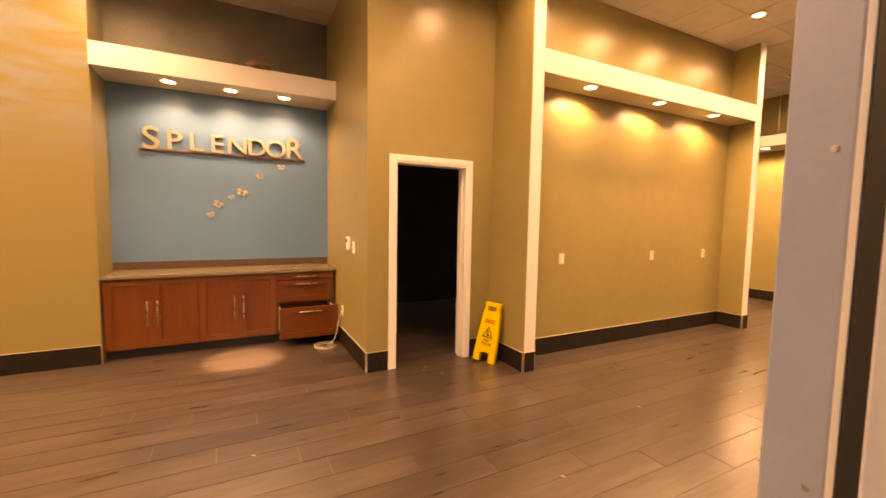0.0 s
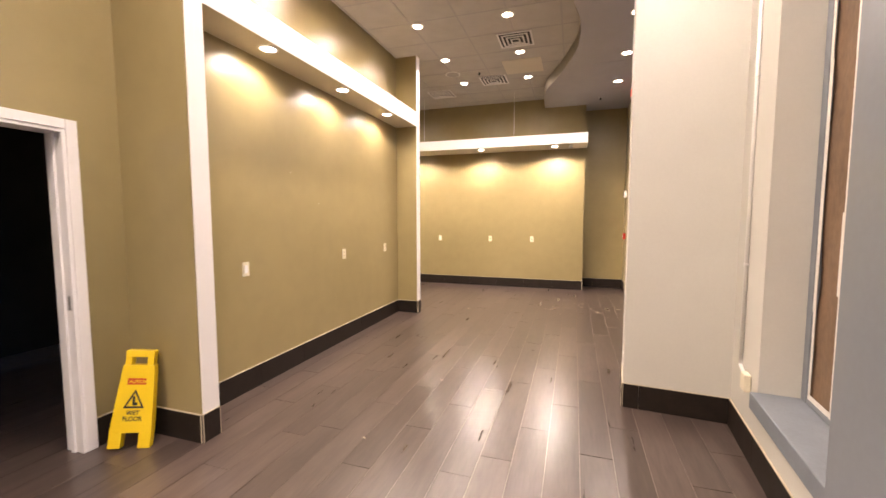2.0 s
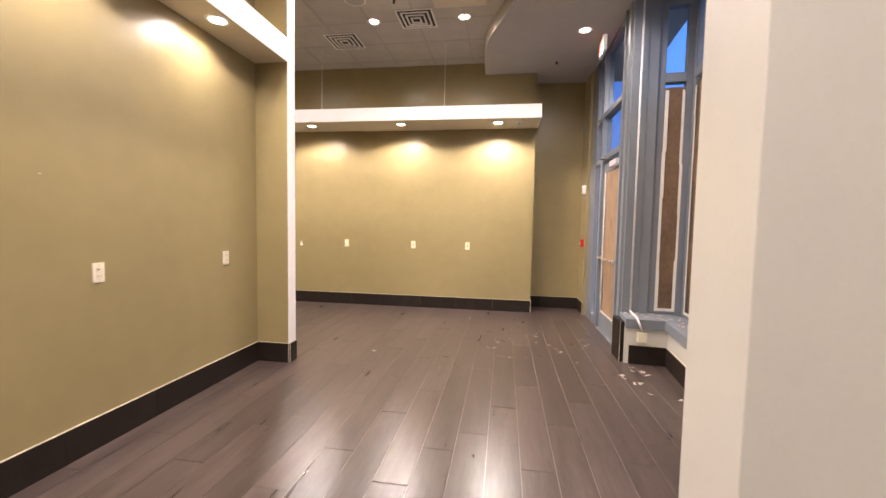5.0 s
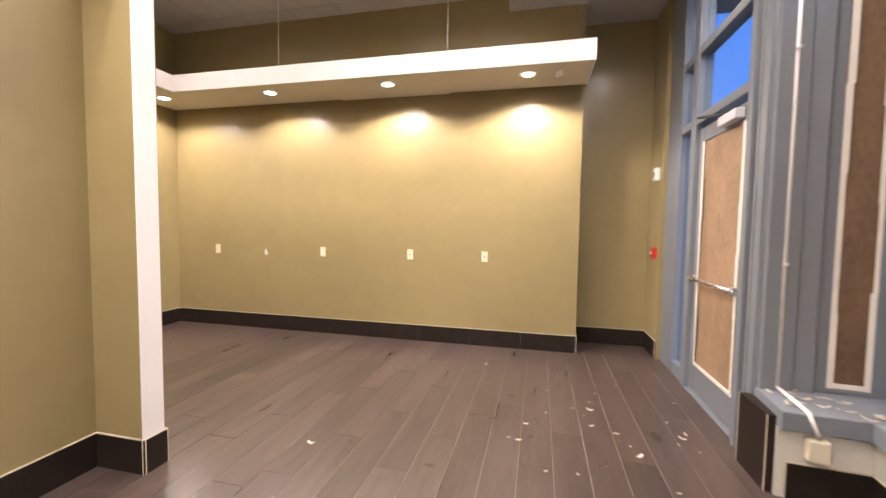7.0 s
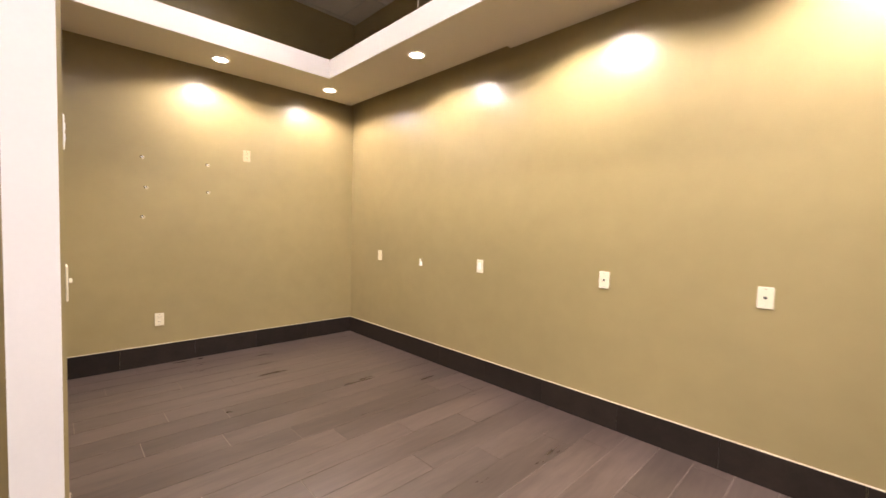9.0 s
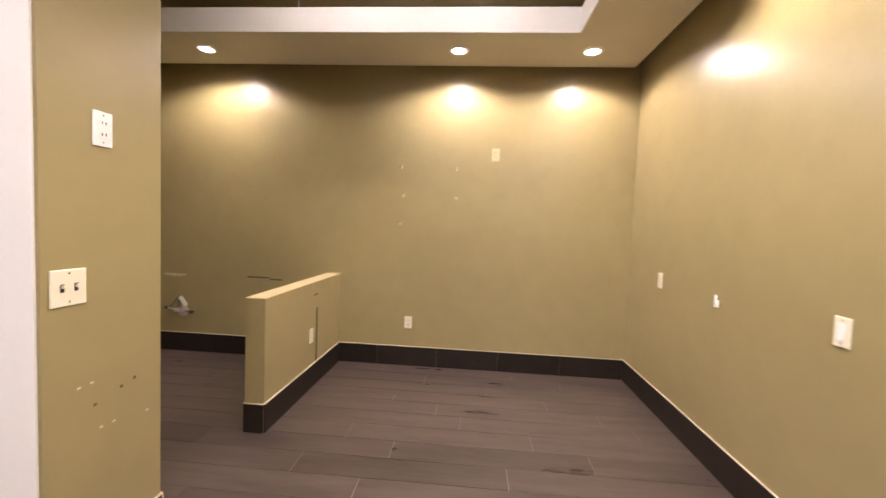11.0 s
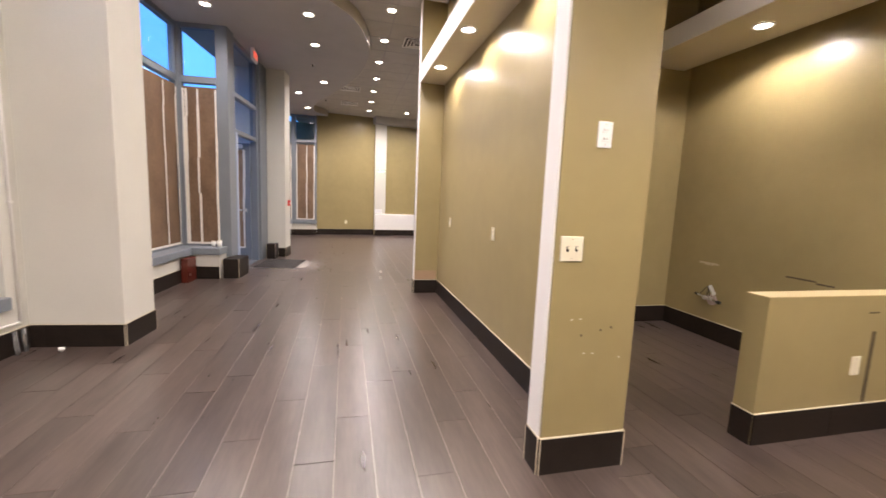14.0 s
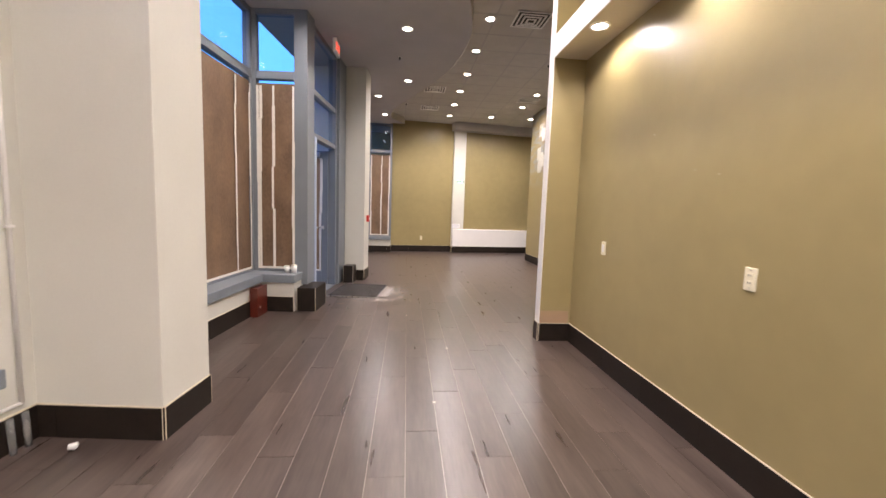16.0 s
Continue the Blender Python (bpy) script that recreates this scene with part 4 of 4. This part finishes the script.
scar("wall_scar", [((-2.25, 4.5355, 0.775), (-2.16, 4.5372, 0.785))], SMUDGE, "dark scrape on the half wall")
scar("wall_patch", [((-0.318, 0.6475, 0.196), (-0.008, 0.6498, 0.325))], PRIMER, "pinkish bare patch at the foot of the pier")
for y, z in ((2.55, 1.62), (1.9, 1.95), (2.35, 1.66)):
    scar("wall_chip", [((-0.3375, y - 0.006, z - 0.002), (-0.3362, y + 0.007, z + 0.002))], CHIP, "pale nick in the alcove wall")

# capped pipe where a basin was
pipe = thing("pipe_stub", pose(-2.823, 2.87, 0.44), "capped chrome water pipe stub with a white tag", "pipe")
part("collar", rod((0, 0, -0.02), (0.010, 0, -0.02), 0.058, 20), mat("pinkish_escutcheon", (0.50, 0.40, 0.36), 0.35, 0.1, 12), pipe, "dull pinkish collar plate")
part("stub", rod((0, 0, 0), (0.11, 0, 0), 0.017, 12), STEEL, pipe, "", True)
part("valve_body", rod((0.075, -0.035, 0.0), (0.075, 0.045, 0.0), 0.022, 12, 0.016), STEEL, pipe, "", True)
part("valve_bar", rod((0.075, 0.04, -0.004), (0.075, 0.135, -0.012), 0.011, 10), STEEL, pipe, "", True)
part("valve_knob", rod((0.075, 0.125, -0.012), (0.075, 0.160, -0.014), 0.017, 10), DARK, pipe, "black valve knob", True)
part("spout", rod((0.075, -0.03, 0.004), (0.085, -0.115, 0.022), 0.009, 10), STEEL, pipe, "", True)
part("spout_end", rod((0.085, -0.105, 0.020), (0.086, -0.130, 0.024), 0.014, 10), DARK, pipe)
for a, b in (((0.07, 0.0, 0.0), (0.06, -0.01, 0.13)), ((0.08, -0.09, 0.02), (0.062, -0.012, 0.13)), ((0.07, 0.03, 0.0), (0.06, 0.0, 0.12))):
    part("wire", rod(a, b, 0.004, 8), DARK, pipe, "dark bent wire")
tag = boxes(((-0.003, -0.022, -0.055), (0.003, 0.022, 0.055)), bevel=0.002)
bmesh.ops.transform(tag, matrix=pose(0.075, 0.055, 0.095, rx=38), verts=tag.verts)
part("tag", tag, WPLATE, pipe, "white plastic tag")

# ---- conduits beside the column ----
def conduit(name, pts, boxat, size=(0.05, 0.05, 0.085)):
    c = thing(name, FAC, "white surface conduit running down to a pale junction box", "conduit", "conduits")
    for a, b in zip(pts, pts[1:]):
        part("tube", rod(a, b, 0.011, 10), WHITE, c, "", True)
    x, y, z = boxat
    part("junction_box", boxes(((x - size[0], y - size[1], z - size[2] * 0.8), (x, y + size[1], z + size[2] * 0.8)), bevel=0.008), PLATE, c, "pale junction box")
    for zz in (1.2, 2.4):
        part("clip", boxes(((pts[0][0] - 0.012, pts[0][1] - 0.022, zz - 0.008), (pts[0][0] + 0.012, pts[0][1] + 0.022, zz + 0.008)), bevel=0.003), WHITE, c)


conduit("conduit", [(-0.012, -0.30, LOW), (-0.012, -0.30, 0.53), (-0.016, -0.42, 0.49)], (0.0, -0.46, 0.47), (0.04, 0.042, 0.07))
conduit("conduit", [(-0.012, 0.49, LOW), (-0.012, 0.49, 0.24), (-0.012, 0.97, 0.26)], (0.0, 1.03, 0.265))
conduit("conduit", [(-0.30, 3.40, LOW), (-0.30, 3.40, 0.49), (-0.30, 3.06, 0.485), (-0.25, 3.06, 0.36)], (-0.20, 3.09, 0.29), (0.09, 0.03, 0.07))

# ---- wet floor sign leaning in the corner by the doorway ----
ws = thing("wet_floor_sign", pose(-0.385, 0.30, 0.012, rx=-11) @ pose(0, 0, 0, rz=32) @ Matrix.Diagonal((0.86, 1, 1, 1)), "yellow plastic wet floor caution sign, folded and leaning on the wall", "sign")
for dy, tilt in ((0.0, 0.0), (0.035, 0.02)):
    bm = bmesh.new()
    for x0, x1 in ((-0.14, -0.055), (0.055, 0.14)):
        box(bm, (x0, dy - 0.012, 0), (x1, dy + 0.012, 0.10), 0.004)
    vs = [bm.verts.new(v) for v in ((-0.14, dy - 0.012, 0.10), (0.14, dy - 0.012, 0.10), (0.105, dy - 0.012, 0.53), (-0.105, dy - 0.012, 0.53), (-0.14, dy + 0.012, 0.10), (0.14, dy + 0.012, 0.10), (0.105, dy + 0.012, 0.53), (-0.105, dy + 0.012, 0.53))]
    for f in ((3, 2, 1, 0), (4, 5, 6, 7), (0, 1, 5, 4), (1, 2, 6, 5), (2, 3, 7, 6), (3, 0, 4, 7)):
        bm.faces.new([vs[i] for i in f])
    for x0, x1 in ((-0.095, -0.05), (0.05, 0.095)):
        box(bm, (x0, dy - 0.010, 0.53), (x1, dy + 0.010, 0.585), 0.003)
    box(bm, (-0.098, dy - 0.013, 0.58), (0.098, dy + 0.013, 0.625), 0.006)
    bmesh.ops.recalc_face_normals(bm, faces=bm.faces)
    part("panel", bm, YELLOW, ws, "yellow moulded panel")
flat = lambda x, z: Matrix(((1, 0, 0, x), (0, 0, -1, -0.0135), (0, 1, 0, z), (0, 0, 0, 1)))
part("red_band", boxes(((-0.062, -0.0135, 0.405), (0.062, -0.0115, 0.445))), RED, ws, "red caution band")
text_bm("CAUTION", 0.032, 0.0006, YELLOW, ws, "band_text", Matrix(((1, 0, 0, 0), (0, 0, -1, -0.0142), (0, 1, 0, 0.414), (0, 0, 0, 1))))
tri = bmesh.new()
out, inn = [(-0.07, 0.255), (0.07, 0.255), (0.0, 0.375)], [(-0.05, 0.267), (0.05, 0.267), (0.0, 0.352)]
ov, iv = [tri.verts.new((x, -0.0138, z)) for x, z in out], [tri.verts.new((x, -0.0138, z)) for x, z in inn]
for k in range(3):
    tri.faces.new((ov[k], ov[(k + 1) % 3], iv[(k + 1) % 3], iv[k]))
part("warning_triangle", tri, BLACK, ws, "black warning triangle")
part("warning_mark", boxes(((-0.012, -0.0142, 0.275), (0.004, -0.0136, 0.33)), ((-0.004, -0.0142, 0.272), (0.022, -0.0136, 0.292))), BLACK, ws, "plain black mark")
text_bm("WET", 0.04, 0.0006, BLACK, ws, "sign_text", flat(0, 0.212))
text_bm("FLOOR", 0.04, 0.0006, BLACK, ws, "sign_text", flat(0, 0.174))

# ---- ceiling fittings ----
def vent(x, y, z, w=0.46, d=0.46):
    v = thing("ceiling_vent", pose(x, y, z), "pale stepped square ceiling air vent", "vent", "ceiling vents")
    for k in range(4):
        a, b = w / 2 - 0.055 * k, d / 2 - 0.055 * k
        bm = bmesh.new()
        zz, t = -0.006 - 0.005 * k, 0.022
        for p, q in (((-a, -b), (a, -b + t)), ((-a, b - t), (a, b)), ((-a, -b + t), (-a + t, b - t)), ((a - t, -b + t), (a, b - t))):
            box(bm, (*p, zz - 0.008), (*q, zz))
        part("vane", bm, WHITE, v)
    part("backing", boxes(((-w / 2 + 0.01, -d / 2 + 0.01, -0.005), (w / 2 - 0.01, d / 2 - 0.01, -0.001))), DARK, v, "dark opening")


for x, y in ((0.92, 5.84), (-0.22, 6.34), (1.51, 4.30), (-0.18, -0.89), (-1.34, -4.80), (0.88, -4.36), (0.9, -6.03)):
    vent(x, y, CEIL - 0.002)
for x, y in ((0.30, 5.35), (1.49, 5.32)):
    sp = thing("ceiling_speaker", pose(x, y, CEIL - 0.002), "round grey ceiling loudspeaker grille", "speaker", "ceiling speakers")
    part("grille", rod((0, 0, -0.008), (0, 0, 0), 0.11, 24), CEILING, sp)
    part("rim", rod((0, 0, -0.005), (0, 0, 0), 0.125, 24), WHITE, sp)
part_panel = thing("ceiling_panel", pose(1.49, 5.32, CEIL - 0.012), "darker replacement ceiling panel", "ceiling panel")
part("panel", boxes(((-0.30, -0.30, 0), (0.30, 0.30, 0.006))), CREAM, part_panel)
for x, y, z in ((0.75, 5.4, CEIL), (2.75, 6.9, LOW), (1.6, -2.1, LOW), (-1.0, -2.5, CEIL), (1.5, -5.0, LOW)):
    h = thing("sprinkler_head", pose(x, y, z), "small dark ceiling sprinkler head", "sprinkler", "sprinklers")
    part("escutcheon", rod((0, 0, -0.006), (0, 0, 0), 0.032, 16), STEEL, h)
    part("deflector", rod((0, 0, -0.045), (0, 0, -0.006), 0.014, 10), DARK, h)
hatch = thing("access_hatch", pose(2.75, 5.35, LOW), "flush painted access hatch in the dropped ceiling", "hatch")
part("panel", boxes(((-0.22, -0.3, -0.006), (0.22, 0.3, 0)), bevel=0.002), CEILING, hatch)
for x, y in ((3.22, 6.15), (2.50, -1.5)):
    ex = thing("exit_sign", pose(x, y, LOW, rz=88), "lit red exit sign hung under the ceiling", "sign", "exit signs")
    part("stem", rod((0, 0, -0.05), (0, 0, 0), 0.012), WHITE, ex)
    part("case", boxes(((-0.15, -0.022, -0.24), (0.15, 0.022, -0.05)), bevel=0.006), WPLATE, ex)
    for sgn in (-1, 1):
        text_bm("EXIT", 0.13, 0.001, EXIT, ex, "sign_text", Matrix(((-sgn, 0, 0, 0), (0, 0, sgn, sgn * 0.0235), (0, 1, 0, -0.19), (0, 0, 0, 1))), "red lit letters")
for x, y in ((-0.70, 6.62), (1.17, 6.62), (-2.06, 4.4)):
    wi = thing("hanging_wire", pose(x, y, SOF + 0.18), "thin steel wire holding the light shelf", "wire", "hanging wires")
    part("wire", rod((0, 0, 0), (0, 0, CEIL - SOF - 0.18), 0.003, 6), WHITE, wi)
camdome = thing("small_camera", pose(2.24, 6.82, SOF), "small white security camera under the light shelf", "camera")
part("mount", rod((0, 0, -0.012), (0, 0, 0), 0.03, 14), WPLATE, camdome)
part("body", rod((-0.03, -0.02, -0.045), (0.02, 0.01, -0.02), 0.02, 12), WPLATE, camdome)

# far wall fittings
sc = thing("wall_sconce", FARW @ pose(-0.20, 0.05, 2.2), "black up-and-down wall lamp with a greenish glow", "lamp")
part("body", boxes(((-0.10, 0, -0.025), (0.10, 0.08, 0.025)), bevel=0.004), DARK, sc)
part("led", boxes(((-0.09, 0.01, 0.026), (0.09, 0.07, 0.029)), ((-0.09, 0.01, -0.029), (0.09, 0.07, -0.026))), SCONCE, sc, "glowing strip")
gr = thing("wall_grille", FARW @ pose(-0.11, 0.05, 0.82), "white wall air grille on the pilaster", "vent")
part("frame", boxes(((-0.13, 0, -0.07), (0.13, 0.012, 0.07)), bevel=0.003), WPLATE, gr)
for k in range(5):
    part("slat", boxes(((-0.115, 0.012, -0.055 + 0.024 * k), (0.115, 0.016, -0.043 + 0.024 * k))), ALU2, gr)
torn = thing("torn_poster", pose(-1.93, -5.4, 2.95), "torn pale paper remains hanging on the wall", "poster")
bm = bmesh.new()
rng = random.Random(4)
for k in range(9):
    y, z = rng.uniform(-0.2, 0.2), rng.uniform(-0.55, 0.55)
    box(bm, (0, y - 0.12, z - 0.15), (0.006 + 0.004 * (k % 3), y + 0.12, z + 0.15))
part("sheet", bm, GREY_WALL, torn)

# ---- loose things ----
rb = FAC @ Vector((-0.06, -2.20, 0))
bx = thing("wooden_box", pose(rb.x, rb.y, 0, rz=-5), "dark red-brown wooden panel box standing by the low wall", "box")
part("board", boxes(((-0.05, -0.17, 0), (0.04, 0.10, 0.35)), bevel=0.004), MAROON, bx)
part("handle", boxes(((-0.062, 0.02, 0.10), (-0.05, 0.05, 0.13)), bevel=0.003), STEEL, bx)
for u, r_, h_ in ((-0.27, 0.032, 0.085), (-0.36, 0.038, 0.095)):
    p = FAC @ Vector((u, -2.60, 0.47))
    c = thing("paper_cup", pose(p.x, p.y, 0.47), "small white cup standing on the grey sill", "cup", "cups on the sill")
    cone = rod((0, 0, 0), (0, 0, h_), r_ * 0.85, 18, r_)
    part("wall", cone, WPLATE, c, "", True)
    part("lid", rod((0, 0, h_), (0, 0, h_ + 0.008), r_ * 1.05, 18), CREAM, c)
mt = thing("entrance_mat", pose(2.17, -1.80, 0, rz=-7), "dark ribbed entrance mat with its metal edge and dust", "mat")
for k in range(22):
    part("rib", boxes(((-0.36, -0.50 + 0.045 * k, 0.001), (0.34, -0.475 + 0.045 * k, 0.010))), MAT_IRON, mt)
part("edge_bar", boxes(((-0.38, 0.50, 0.0), (0.36, 0.52, 0.014))), STEEL, mt, "metal edge bar")
part("backing", boxes(((-0.38, -0.52, 0.0005), (0.36, 0.50, 0.003))), BLACK, mt)
for k in range(6):
    part("clip", rod((-0.30 + 0.07 * k, 0.53, 0.004), (-0.30 + 0.07 * k, 0.53, 0.018), 0.012, 8), STEEL, mt)
part("bare_strip", boxes(((-0.52, -0.35, 0.0005), (-0.40, 0.42, 0.006))), DUST, mt, "pale bare strip")
rng = random.Random(11)
dust = bmesh.new()
for k in range(60):
    x, y = 1.60 + rng.gauss(0, 0.13), -1.75 + rng.gauss(0, 0.22)
    if k > 38:
        x, y = 2.0 + rng.gauss(0, 0.25), -1.15 + rng.gauss(0, 0.10)
    r_ = rng.uniform(0.012, 0.045)
    pts = [(x + r_ * 1.4 * math.cos(a) * rng.uniform(0.6, 1.2), y + r_ * math.sin(a) * rng.uniform(0.6, 1.2)) for a in (0.3 + 2 * math.pi * j / 7 for j in range(7))]
    dust.faces.new([dust.verts.new((px, py, 0.0013 + 0.00001 * k)) for px, py in pts])
tagged(new("floor_dust", mesh("floor_dust", dust, DUST)), "pale plaster dust scattered by the mat", "dust", kind="stuff")


def flake(x, y, z, size, material, name, label, rng):
    """A curled scrap with thickness."""
    bm = bmesh.new()
    n, curl = 5, rng.uniform(0.2, 0.9)
    rows = []
    for i in range(n + 1):
        u = (i / n - 0.5) * size
        w = size * rng.uniform(0.12, 0.25)
        zz = curl * u * u / size + 0.001
        rows.append([bm.verts.new((u, -w, zz)), bm.verts.new((u, w, zz)), bm.verts.new((u, w, zz + 0.0015)), bm.verts.new((u, -w, zz + 0.0015))])
    for a, b in zip(rows, rows[1:]):
        for k in range(4):
            bm.faces.new((a[k], a[(k + 1) % 4], b[(k + 1) % 4], b[k]))
    bm.faces.new(rows[0]), bm.faces.new(rows[-1][::-1])
    bmesh.ops.recalc_face_normals(bm, faces=bm.faces)
    ob = tagged(new(name, mesh(name, bm, material)), label, "debris", name + "s on the floor")
    ob.matrix_world = pose(x, y, z, rz=rng.uniform(0, 360))


rng = random.Random(21)
for x, y in ((2.03, 5.54), (1.99, 5.31), (2.50, 5.89), (2.63, 5.56), (3.09, 5.67), (3.05, 5.60), (1.60, 6.70), (2.72, 5.30), (2.48, 5.63), (0.71, 4.93)):
    flake(x, y, 0, rng.uniform(0.035, 0.055), CHIP, "paint_flake", "curled pale paint flake on the floor", rng)
for k in range(18):
    flake(rng.gauss(2.35, 0.5), min(7.1, rng.gauss(5.7, 0.6)), 0, rng.uniform(0.012, 0.03), CHIP, "paint_flake", "curled pale paint flake on the floor", rng)
for k in range(16):
    flake(min(3.55, rng.gauss(3.3, 0.12)), rng.uniform(4.2, 5.0), 0, rng.uniform(0.03, 0.06), CHIP, "paint_flake", "curled pale paint flake on the floor", rng)
for x, y in ((1.50, 4.89), (2.48, 5.13), (2.10, 5.60), (2.06, 5.36), (1.79, 5.56), (1.9, 6.0), (2.3, 6.3)):
    flake(x, y, 0, rng.uniform(0.04, 0.07), LEAFM, "dry_leaf", "brown curled dry leaf on the floor", rng)
for k in range(46):
    p = FAC @ Vector((rng.uniform(-0.0, 0.18), rng.uniform(2.0, 3.05), 0)) if k < 22 else FAC @ Vector((rng.uniform(-0.38, 0.15), rng.uniform(3.10, 3.42), 0))
    flake(p.x, p.y, 0.4705, rng.uniform(0.02, 0.07), CHIP, "sill_flake", "white paint flake on the grey sill", rng)
for x, y in ((-0.45, -0.35), (-0.30, -0.22), (-0.52, -0.30), (0.4, -1.9), (1.0, 0.9), (1.4, -0.3), (1.2, 2.0), (1.35, -1.1)):
    flake(x, y, 0, 0.024, CHIP, "paint_flake", "curled pale paint flake on the floor", rng)
bit = thing("plastic_bit", pose(3.18, 2.51, 0, rz=30), "broken white plastic fitting on the floor", "debris")
part("shell", boxes(((-0.022, -0.018, 0.018), (0.022, 0.018, 0.045)), bevel=0.008), WPLATE, bit)
part("stem", rod((0.0, -0.02, 0.0), (0.0, 0.0, 0.022), 0.008), WPLATE, bit)
for ly in (0.50, 0.58):
    p = FAC @ Vector((-0.045, ly, 0))
    tb = thing("clear_tube", pose(p.x, p.y, 0, rx=4), "short clear plastic tube leaning on the skirting", "tube", "clear tubes")
    part("tube", rod((0, 0, 0.001), (0.02, 0, 0.19), 0.016, 12), CLEAR, tb, "", True)
# cable by the cabinet
cu = bpy.data.curves.new("cable", "CURVE")
cu.dimensions, cu.bevel_depth = "3D", 0.004
spl = cu.splines.new("NURBS")
cable = [(-1.60, -0.89, 0.40), (-1.58, -0.93, 0.30), (-1.62, -0.95, 0.06)] + [(-1.68 + 0.10 * math.cos(k * 1.1) + 0.01 * k, -1.08 + 0.13 * math.sin(k * 1.1), 0.006 + 0.002 * (k % 3)) for k in range(14)]
spl.points.add(len(cable) - 1)
for pt, co in zip(spl.points, cable):
    pt.co = (*co, 1)
spl.use_endpoint_u, spl.order_u = True, 3
tmp = bpy.data.objects.new("cable", cu)
scene.collection.objects.link(tmp)
me = bpy.data.meshes.new_from_object(tmp.evaluated_get(bpy.context.evaluated_depsgraph_get()))
bpy.data.objects.remove(tmp)
me.materials.clear()
me.materials.append(PLATE)
tagged(new("power_cable", me), "pale cable coiled on the floor beside the cabinet", "cable")

# ---- planks ----
rng = random.Random(7)
plank_meshes = {}
floor_ob = bpy.data.objects["floor"]
PW, PL, J = 0.2, 1.22, 0.0036
far_bm = bmesh.new()
count = 0
col = 0
x = -3.0
while x < 3.7:
    off = (0.0, 0.43, 0.81, 0.2, 0.62, 1.0)[col % 6] + rng.uniform(-0.05, 0.05)
    y = -10.0 + off - PL
    while y < 7.83:
        y0, y1 = max(y, -10.0), min(y + PL, 7.83)
        if y1 - y0 > 0.05:
            if -1.4 < x < 3.2 and -2.6 < y0 < 7.4 and count < 330:
                k = round(y1 - y0, 3)
                if k not in plank_meshes:
                    plank_meshes[k] = mesh("plank", boxes(((J / 2, J / 2, -0.012), (PW - J / 2, k - J / 2, 0.0))), PLANK)
                ob = new("plank", plank_meshes[k])
                ob.location, ob.parent = (x, y0, rng.uniform(-0.0006, 0.0006)), floor_ob
                count += 1
            else:
                box(far_bm, (x + J / 2, y0 + J / 2, -0.012), (x + PW - J / 2, y1 - J / 2, 0.0))
        y += PL
    x += PW
    col += 1
rest = part("planks", far_bm, PLANK, floor_ob, "grey-brown wood-look planks")
tagged(rest, kind="stuff")
